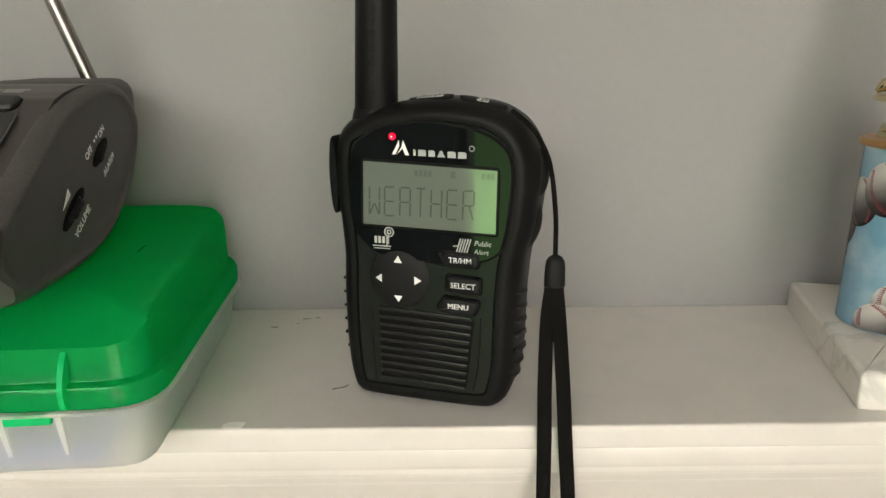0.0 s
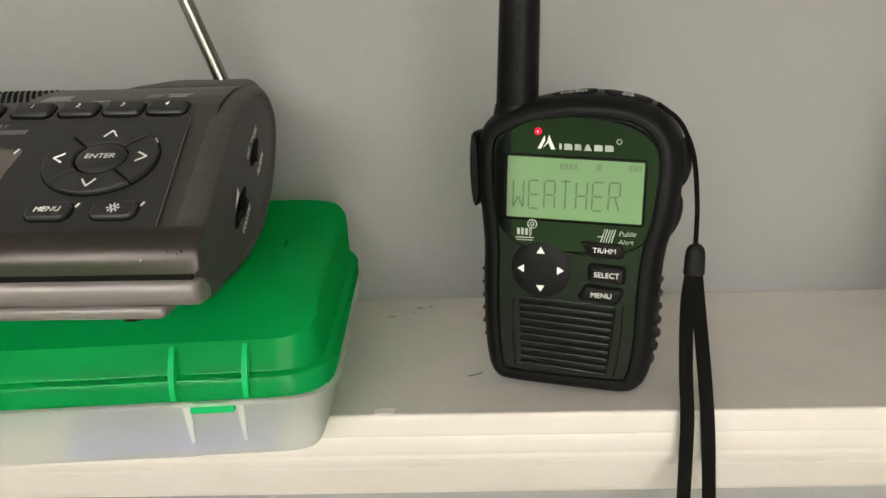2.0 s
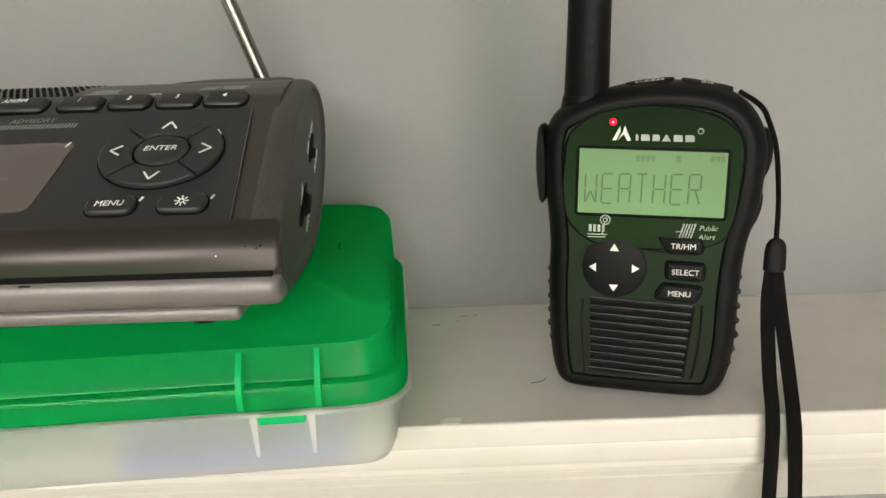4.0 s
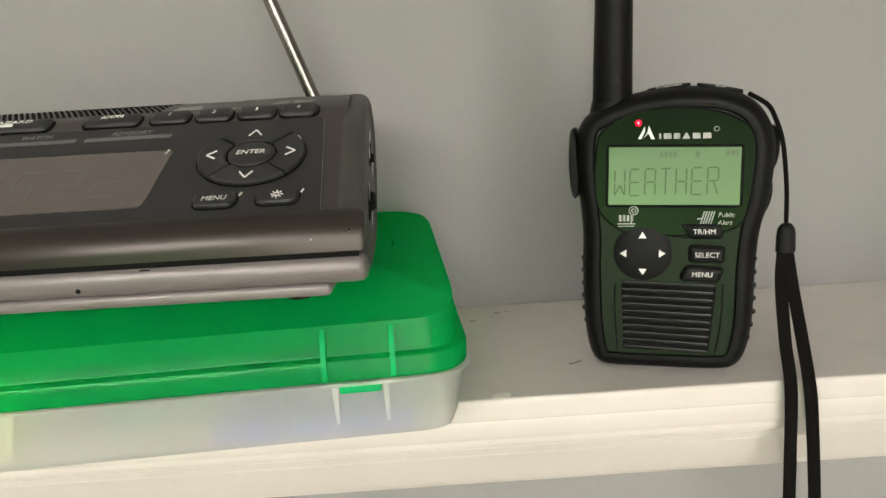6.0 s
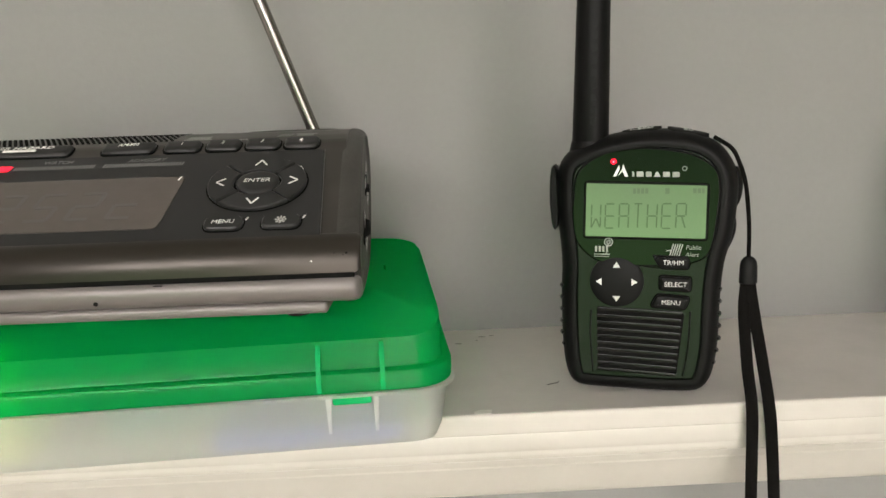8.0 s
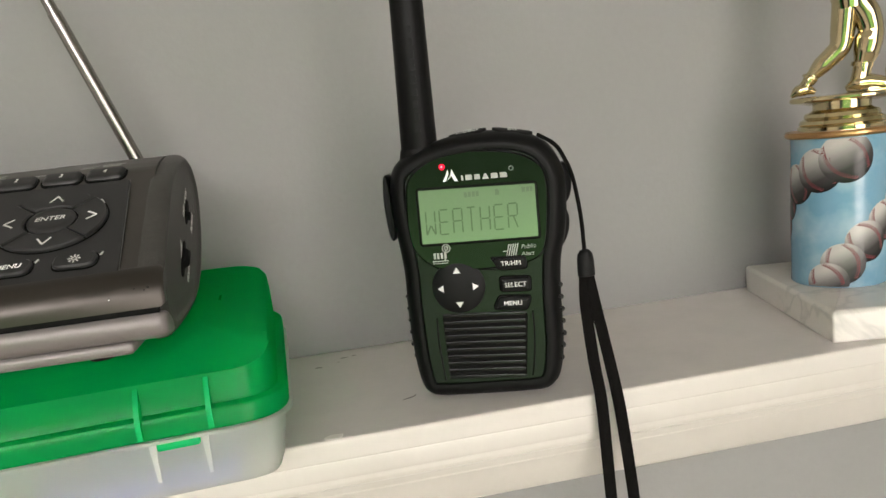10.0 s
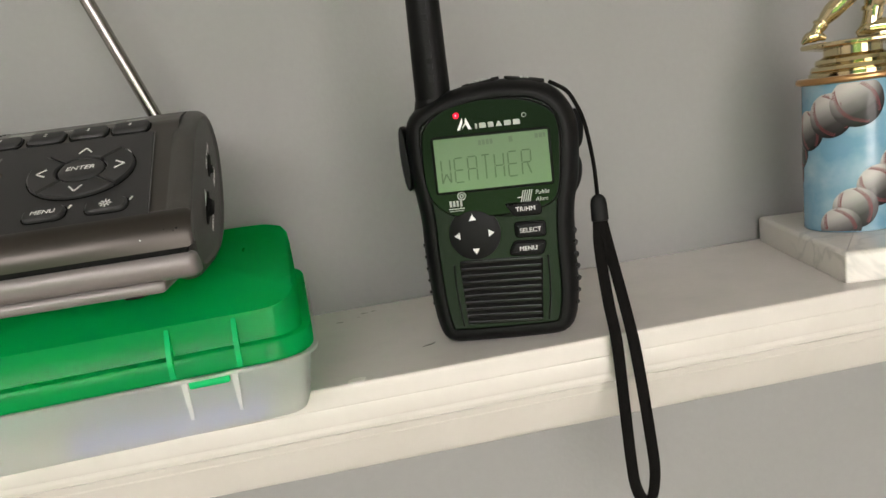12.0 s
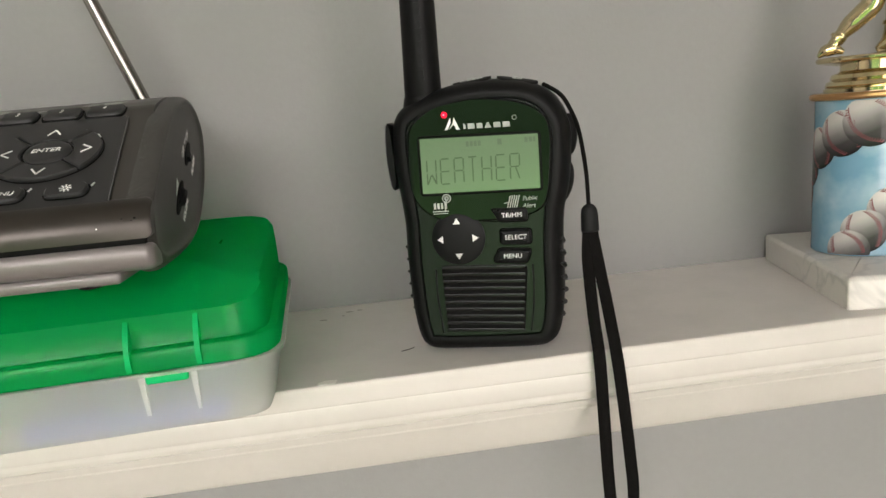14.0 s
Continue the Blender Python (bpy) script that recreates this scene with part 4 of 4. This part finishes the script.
        key = part("direction_key", slab(pts, ((0.0, -0.0009), (0.0, -0.0022), (0.0005, -0.0026)), PL), SLATE, panel, "black direction key")
        r = Matrix.Rotation(radians(90 * q), 2)
        cx, cs = -41 + 13.4 * math.cos(radians(90 * q)), 32.3 + 11.6 * math.sin(radians(90 * q))
        chev = []
        for e in (-1, 1):
            A, B = r @ Vector((1.7, 0)), r @ Vector((-1.5, e * 2.2))
            chev.append([((cx + p[0]) * MM, (cs + p[1]) * MM) for p in stroke(A, B, 0.62)])
        part("chevron", flat_bars(chev, on(0, 0, -2.6), 0.0001), PRINT, key, "white chevron")
    ek = part("enter_key", slab(ell(-41, 32.6, 8.0, 6.7), ((0.0, -0.0009), (0.0, -0.0020), (0.0006, -0.0026), (0.0020, -0.0029)), PL), SLATE, panel, "black oval centre key")
    part("lettering", words("ENTER", 2.1 * MM, on(-41, 32.6, -2.9), 0.0001, 0.15, width=0.0098), PRINT, ek, "white letters reading ENTER")
    for cx, txt in ((-49.2, "MENU"), (-29.2, "")):
        lp = round_poly([((cx - 6.9) * MM, 0.0060), ((cx + 6.6) * MM, 0.0058), ((cx + 6.9) * MM, 0.0128), ((cx - 6.6) * MM, 0.0130)], 0.0032, 5)
        part("key_recess", slab(shrink(lp, -0.0006), ((0.0, -0.0009), (0.0, -0.00125)), PL), DARK, panel)
        k = part("panel_key", slab(lp, ((0.0, -0.0010), (0.0, -0.0021), (0.0006, -0.0026)), PL), SLATE, panel, "black oval key")
        if txt:
            part("lettering", words(txt, 2.0 * MM, on(cx, 9.4, -2.6), 0.0001, 0.12), PRINT, k, "white letters reading " + txt)
        else:
            rays = [[((cx + p[0]) * MM, (9.4 + p[1]) * MM) for p in stroke(Vector((1.1 * math.cos(a), 1.1 * math.sin(a))), Vector((2.0 * math.cos(a), 2.0 * math.sin(a))), 0.38)] for a in (k * math.pi / 4 for k in range(8))]
            rays += [[((cx + rr * math.cos(a)) * MM, (9.4 + rr * math.sin(a)) * MM) for rr, a in ((0.6, a0), (0.6, a0 + 0.8), (0.9, a0 + 0.8), (0.9, a0))] for a0 in (k * math.pi / 4 for k in range(8))]
            part("sun_symbol", flat_bars(rays, on(0, 0, -2.6), 0.0001), PRINT, k, "white sun symbol")
        part("light_dot", flat_bars([[(p[0] * MM, p[1] * MM) for p in stroke((cx + 7.3, 11.4), (cx + 8.0, 13.0), 0.55)]], on(0, 0, TOP), 0.0003), PRINT, panel)
    part("light_dot", flat_bars([[(p[0] * MM, p[1] * MM) for p in stroke((-26.2, 42.6), (-25.0, 40.4), 0.55)]], on(0, 0, -1.3), 0.0003), PRINT, panel)
    part("panel_edge", flat_bars([[(p[0] * MM, p[1] * MM) for p in stroke((-15.0, 1.5), (-17.9, 54.0), 0.14)]], on(0, 0, -0.6), 0.0003), GREYDIM, panel)
    # row of keys above the panel, on the curve where the slope turns into the flat top
    def topz(y):
        ys, zs = (49.8, 50.8, 52.6, 56.9, 64.5, 75.8, 87.5, 99.4, 107.4), (114.7, 115.2, 116.0, 118.2, 120.2, 121.8, 122.0, 119.2, 113.5)
        return float(np.interp(y, ys, zs)) * MM

    def row(u0, s0, d0=0.0):
        def f(u, s, d):
            y = 0.0516 + s0 * MM + s - 0.0568
            return Vector(((u0 * MM + u) * 0.975 + 0.0015, y, topz(y * 1000) - d0 * MM - d))
        return f
    for u0, u1, txt in ((-83.5, -69.2, "1"), (-66.6, -53.2, "2"), (-50.8, -37.2, "3"), (-35.2, -21.4, "4"), (-108.5, -87.5, "AM/FM"), (-172.0, -121.0, "WEATHER HAZARD")):
        lp = round_poly([(u0 * MM, 0.0568), (u1 * MM, 0.0566), ((u1 + 0.5) * MM, 0.0630), ((u0 + 0.5) * MM, 0.0632)], 0.0026, 4)
        part("key_recess", slab(shrink(lp, -0.0007), ((0.0, 0.0010), (0.0, -0.0002)), row(0, 0)), DARK, t)
        k = part("preset_key", slab(lp, ((0.0, 0.0008), (0.0, -0.0009), (0.0006, -0.0015), (0.0018, -0.0017)), row(0, 0)), SLATE, t, "black row key")
        if len(txt) < 10:
            part("lettering", words(txt, 1.9 * MM, row((u0 + u1) / 2, 60.0 if len(txt) == 1 else 60.4, -1.7), 0.0001, 0.15), PRINT, k, "white letters reading " + txt)
        else:
            part("lettering", words(txt, 1.7 * MM, row(-146, 60.6, -1.7), 0.0001, 0.15, width=0.036), PRINT, k, "white letters reading " + txt)
            part("lamp_strip", flat_bars([(-0.1475, -0.1345, 0.0578, 0.0590)], row(0, 0, -1.7), 0.0003), PRINT, k)
    # printing and perforations on the flat top
    def flat_top(u0, y0):
        return lambda u, w, d: Vector((u0 * MM + u, y0 * MM + w, topz(y0 + w * 1000) + 0.00015 - d))
    part("lettering", words("PRESETS", 1.3 * MM, flat_top(-52, 61.0), 0.0001), GREYPRINT, t, "small white letters reading PRESETS")
    part("badge", flat_bars([(-0.0735, -0.0645, 0.0640, 0.0685), (-0.0745, -0.0635, 0.0625, 0.0632)], flat_top(0, 0), 0.0001), GREYPRINT, t, "small grey badge")
    part("badge", flat_bars([[(p[0] * MM, p[1] * MM) for p in stroke((-37 + k * 1.1, 63.5), (-35.6 + k * 1.1, 68.5), 0.5)] for k in range(5)] + [(-0.0300, -0.0215, 0.0668, 0.0686), (-0.0292, -0.0225, 0.0638, 0.0656)], flat_top(0, 0), 0.0001), GREYPRINT, t, "small grey badge with slanted strokes")
    holes = bmesh.new()
    for j in range(13):
        y = 63.0 + j * 2.1
        for k in range(44):
            x = -79.5 - k * 2.25 - (j % 2) * 1.12
            loop = [Vector(((x + 0.72 * math.cos(a)) * MM, (y + 0.72 * math.sin(a)) * MM)) for a in (2 * math.pi * q / 8 for q in range(8))]
            slab(loop, ((0.0, 0.0004), (0.0001, -0.00012)), flat_top(0, 0), bm=holes)
    tagged(part("perforation", holes, DARK, t, "rows of tiny dark loudspeaker holes"), kind="stuff")
    # rear ridge and telescopic aerial
    part("aerial_socket", box(-0.062, -0.0170, 0.0900, 0.1460, 0.1020, 0.1222, 0.0070, 4), CHAR, t)
    inv = t.matrix_basis.inverted()
    a0, a1 = inv @ Vector((-0.1375, -0.0370, 0.1190)), inv @ Vector((-0.1375 - 0.352 * 0.115, -0.0370, 0.2340))
    aer = part("telescopic_aerial", tube([a0, a0.lerp(a1, 0.65)], 0.0031, 20), CHROME, t, "chrome telescopic aerial")
    part("aerial_section", tube([a0.lerp(a1, 0.645), a0.lerp(a1, 1.0)], 0.0026, 20), CHROME, aer)
    return t


GREYDIM = mat("dim_grey_print", (0.20, 0.20, 0.20), 0.5)
table_radio()


# ---- trophies ----
def trophy():
    t = thing("baseball_trophy", pose(0, 0, 0), "baseball trophy, blue printed column on a marble base", "trophy")
    # marble base, turned a little on the shelf
    c0 = Vector((0.1755, -0.1195))
    right, back = Vector((0.974, -0.225)), Vector((0.225, 0.974))
    corners = [c0, c0 + right * 0.066, c0 + right * 0.066 + back * 0.1165, c0 + back * 0.1165]
    loop = round_poly([tuple(c) for c in corners], 0.0018, 3)
    up = lambda u, w, d: Vector((u, w, d))
    part("base", slab(loop, ((0.0004, 0.0), (0.0, 0.0006), (0.0, 0.0136), (0.0006, 0.0148), (0.0018, 0.0155)), up), MARBLE, t, "white veined marble base", sharp=20)
    ax, R = Vector((0.2205, -0.0660)), 0.0237
    LEAN = 0.032  # the column stands a little crooked on its base

    def crooked(bm, shift=0.0):
        for v in bm.verts:
            v.co.x += LEAN * (v.co.z - 0.0155) + shift
        return bm
    col = part("column", crooked(lathe([(R - 0.0004, 0.0156), (R, 0.0160), (R, 0.0937), (R - 0.001, 0.0942)], 64, ax)), SKYPRINT, t, "column wrapped in pale blue printed foil")
    face = Vector((-0.266, -0.357)).normalized()
    base_angle = math.atan2(face.y, face.x)

    def wrap(th, z, r):
        a = base_angle + th
        return Vector((ax.x + r * math.cos(a) + LEAN * (z - 0.0155), ax.y + r * math.sin(a), z))

    balls = ((-98, 47, 10.5), (-84, 59, 10.5), (-58, 70.0, 10.8), (-25, 77.5, 11.6), (7, 83.5, 13.0), (84, 58, 10.5), (58, 49, 10.8), (31, 39.5, 10.8), (4, 28.6, 10.8), (-13, 19.0, 10.0))
    for k, (th, z, r) in enumerate(balls):
        th, rad = radians(th), R + 0.00012 + 0.00006 * k
        bm = bmesh.new()
        uv = bm.loops.layers.uv.new("UVMap")
        n, rings = 40, 6
        zlo, zhi = 0.0164, 0.0933
        def P(i, a):
            rr = r * MM * i / rings
            return rr * math.cos(a), min(max(z * MM + rr * math.sin(a), zlo), zhi)
        grid = [[bm.verts.new(wrap(th + P(i, 2 * math.pi * j / n)[0] / R, P(i, 2 * math.pi * j / n)[1], rad)) for j in range(n)] for i in range(1, rings + 1)]
        mid = bm.verts.new(wrap(th, z * MM, rad))
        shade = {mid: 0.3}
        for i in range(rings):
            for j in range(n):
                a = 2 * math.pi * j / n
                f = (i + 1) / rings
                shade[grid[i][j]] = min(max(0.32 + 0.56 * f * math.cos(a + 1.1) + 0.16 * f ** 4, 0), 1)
        for j in range(n):
            bm.faces.new((mid, grid[0][j], grid[0][(j + 1) % n]))
            for i in range(rings - 1):
                bm.faces.new((grid[i][j], grid[i + 1][j], grid[i + 1][(j + 1) % n], grid[i][(j + 1) % n]))
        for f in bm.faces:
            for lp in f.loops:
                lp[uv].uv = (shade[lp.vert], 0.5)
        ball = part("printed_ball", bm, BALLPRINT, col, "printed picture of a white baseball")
        st = bmesh.new()
        for side in (-1, 1):
            lean = 0.55 + 0.25 * math.sin(k * 2.1)
            for q in range(23):
                f = (q - 11) / 11
                px, pz = side * (0.64 - 0.34 * f * f) * r, f * 0.86 * r
                x, w = px * math.cos(lean) - pz * math.sin(lean), px * math.sin(lean) + pz * math.cos(lean)
                if math.hypot(x, w) > 0.93 * r or not zlo + 0.001 < (z + w) * MM < zhi - 0.001:
                    continue
                for arm in (-1, 1):
                    tx, tz = arm * 1.0, 0.55
                    dx, dz = tx * math.cos(lean) - tz * math.sin(lean), tx * math.sin(lean) + tz * math.cos(lean)
                    quad = [(x - dz * 0.22, w + dx * 0.22), (x + dz * 0.22, w - dx * 0.22), (x + dx + dz * 0.15, w + dz - dx * 0.15), (x + dx - dz * 0.15, w + dz + dx * 0.15)]
                    loft([[wrap(th + a * MM / R, (z + b) * MM, rad + d) for a, b in quad] for d in (0.0, 0.00004)], bm=st)
        part("seam", st, SEAM, ball, "printed red stitching")
    part("rim", crooked(lathe([(0.0232, 0.0939), (0.0258, 0.0941), (0.0266, 0.0951), (0.0266, 0.0963), (0.0258, 0.0973), (0.0190, 0.0975)], 64, ax)), COPPER, t, "brass coloured rim disc")
    part("collar", crooked(lathe([(0.0214, 0.0972), (0.0214, 0.0992), (0.0203, 0.1000), (0.0207, 0.1008), (0.0200, 0.1026), (0.0180, 0.1036), (0.0184, 0.1044), (0.0178, 0.1062), (0.0150, 0.1072), (0.0140, 0.1080), (0.0140, 0.1127)], 64, ax), 0.0015), GOLD, t, "stepped gold plastic collar")
    # oval plate and the figure on it
    plate = [Vector((ax.x + 0.0262 * math.cos(a) * 0.86 + 0.0180 * math.sin(a) * 0.5, ax.y - 0.0262 * math.cos(a) * 0.5 + 0.0180 * math.sin(a) * 0.86)) for a in (2 * math.pi * k / 48 for k in range(48))]
    part("figure_plate", crooked(slab(plate, ((0.010, 0.1107), (0.0006, 0.1125), (0.0, 0.1133), (0.0, 0.1143), (0.0006, 0.1151), (0.003, 0.1154)), up), 0.0025), GOLD, t, "oval gold plate")
    return ax


AX = trophy()
fig = bmesh.new()
FX = AX.x + 0.0057
E3 = lambda u, v, z: (FX + 0.92 * (u * 0.86 + v * 0.5), AX.y + 0.92 * (-u * 0.5 + v * 0.86), 0.1154 + z)


def limb(pts, radii, steps=5, n=16):
    """A limb through points, its thickness given at each point."""
    path = spline(pts, steps)
    at = [k / steps for k in range(len(path))]
    tube(path, [float(np.interp(k, range(len(radii)), radii)) for k in at], n, bm=fig)


# trailing leg: shoe, sock cuff, calf, knee, thigh
limb([E3(-0.0275, -0.001, 0.0008), E3(-0.0240, -0.001, 0.0034), E3(-0.0195, 0, 0.0042), E3(-0.0145, 0, 0.0022)], [0.0008, 0.0030, 0.0034, 0.0012])
limb([E3(-0.0215, 0, 0.0030), E3(-0.0185, 0, 0.0078), E3(-0.0165, 0, 0.0100), E3(-0.0155, 0, 0.0112), E3(-0.0110, 0, 0.0155), E3(-0.0055, 0, 0.0200), E3(-0.0010, 0, 0.0245), E3(0.0005, 0, 0.0330), E3(0.0020, 0, 0.0460)],
     [0.0030, 0.0029, 0.0038, 0.0032, 0.0048, 0.0051, 0.0054, 0.0060, 0.0064])
limb([E3(-0.0185, 0, 0.0086), E3(-0.0172, 0, 0.0096)], [0.0040, 0.0040])
# standing leg: boot with sole, ankle band, shin, knee, thigh
limb([E3(0.0015, 0, 0.0016), E3(0.0070, -0.001, 0.0040), E3(0.0130, -0.001, 0.0044), E3(0.0200, -0.002, 0.0030), E3(0.0280, -0.002, 0.0014)], [0.0016, 0.0044, 0.0046, 0.0036, 0.0012])
limb([E3(0.0020, 0, 0.0006), E3(0.0140, -0.001, 0.0008), E3(0.0285, -0.002, 0.0006)], [0.0028, 0.0040, 0.0022])
limb([E3(0.0085, 0, 0.0040), E3(0.0095, 0, 0.0100), E3(0.0105, 0, 0.0150), E3(0.0120, 0, 0.0200), E3(0.0135, 0, 0.0260), E3(0.0145, 0, 0.0310), E3(0.0125, 0, 0.0390), E3(0.0070, 0, 0.0480)],
     [0.0050, 0.0044, 0.0046, 0.0062, 0.0068, 0.0060, 0.0066, 0.0068])
limb([E3(0.0094, 0, 0.0125), E3(0.0100, 0, 0.0145)], [0.0052, 0.0052])
# trunk, arms and head
limb([E3(0.0042, 0, 0.0430), E3(0.0036, 0, 0.0520), E3(0.0020, 0, 0.0640), E3(0.0, 0, 0.0760), E3(-0.0010, 0, 0.0810)], [0.0075, 0.0092, 0.0090, 0.0106, 0.0040])
limb([E3(-0.0105, 0, 0.0750), E3(-0.0190, -0.006, 0.0680), E3(-0.0150, -0.014, 0.0710)], [0.0038, 0.0036, 0.0030])
limb([E3(0.0100, 0, 0.0750), E3(0.0060, -0.012, 0.0680), E3(-0.0110, -0.015, 0.0720)], [0.0038, 0.0036, 0.0030])
limb([E3(-0.0012, 0, 0.0800), E3(-0.0012, 0, 0.0835), E3(-0.0012, 0, 0.0880), E3(-0.0012, 0, 0.0925), E3(-0.0012, 0, 0.0955)], [0.0030, 0.0052, 0.0060, 0.0052, 0.0006])
figure = link("statuette", fig, GOLD, sharp=60)
tagged(figure, "plain gold plastic statuette standing on the trophy", "statuette")


def second_trophy():
    t = thing("tall_trophy", pose(0, 0, 0), "gold and black column trophy on a marble base", "trophy")
    c = Vector((0.2880, -0.0380))
    part("base", box(c.x - 0.032, c.x + 0.032, c.y - 0.030, c.y + 0.030, 0.0, 0.010, 0.0015), MARBLE, t, "white marble base")
    part("column", lathe([(0.0150, 0.0100), (0.0150, 0.0860), (0.0140, 0.0866)], 40, c), BLACKCOL, t, "shiny black column")
    for z in (0.0100, 0.0830):
        part("band", lathe([(0.0150, z), (0.0178, z + 0.0006), (0.0178, z + 0.0026), (0.0152, z + 0.0036)], 40, c), GOLD, t, "thin gold band")
    part("stripe", lathe([(0.01515, 0.0150), (0.0153, 0.0152), (0.0153, 0.0158), (0.01515, 0.0160)], 40, c), GOLD, t)
    part("topper", lathe([(0.0119, 0.0862), (0.0146, 0.0875), (0.0109, 0.0925), (0.0073, 0.0985), (0.0048, 0.1060), (0.0067, 0.1110), (0.0093, 0.1180), (0.0095, 0.1260), (0.0067, 0.1340), (0.0045, 0.1420), (0.0062, 0.1540), (0.0065, 0.1660), (0.0039, 0.1760), (0.0005, 0.1790)], 40, c), GOLD, t, "turned gold plastic topper")


second_trophy()
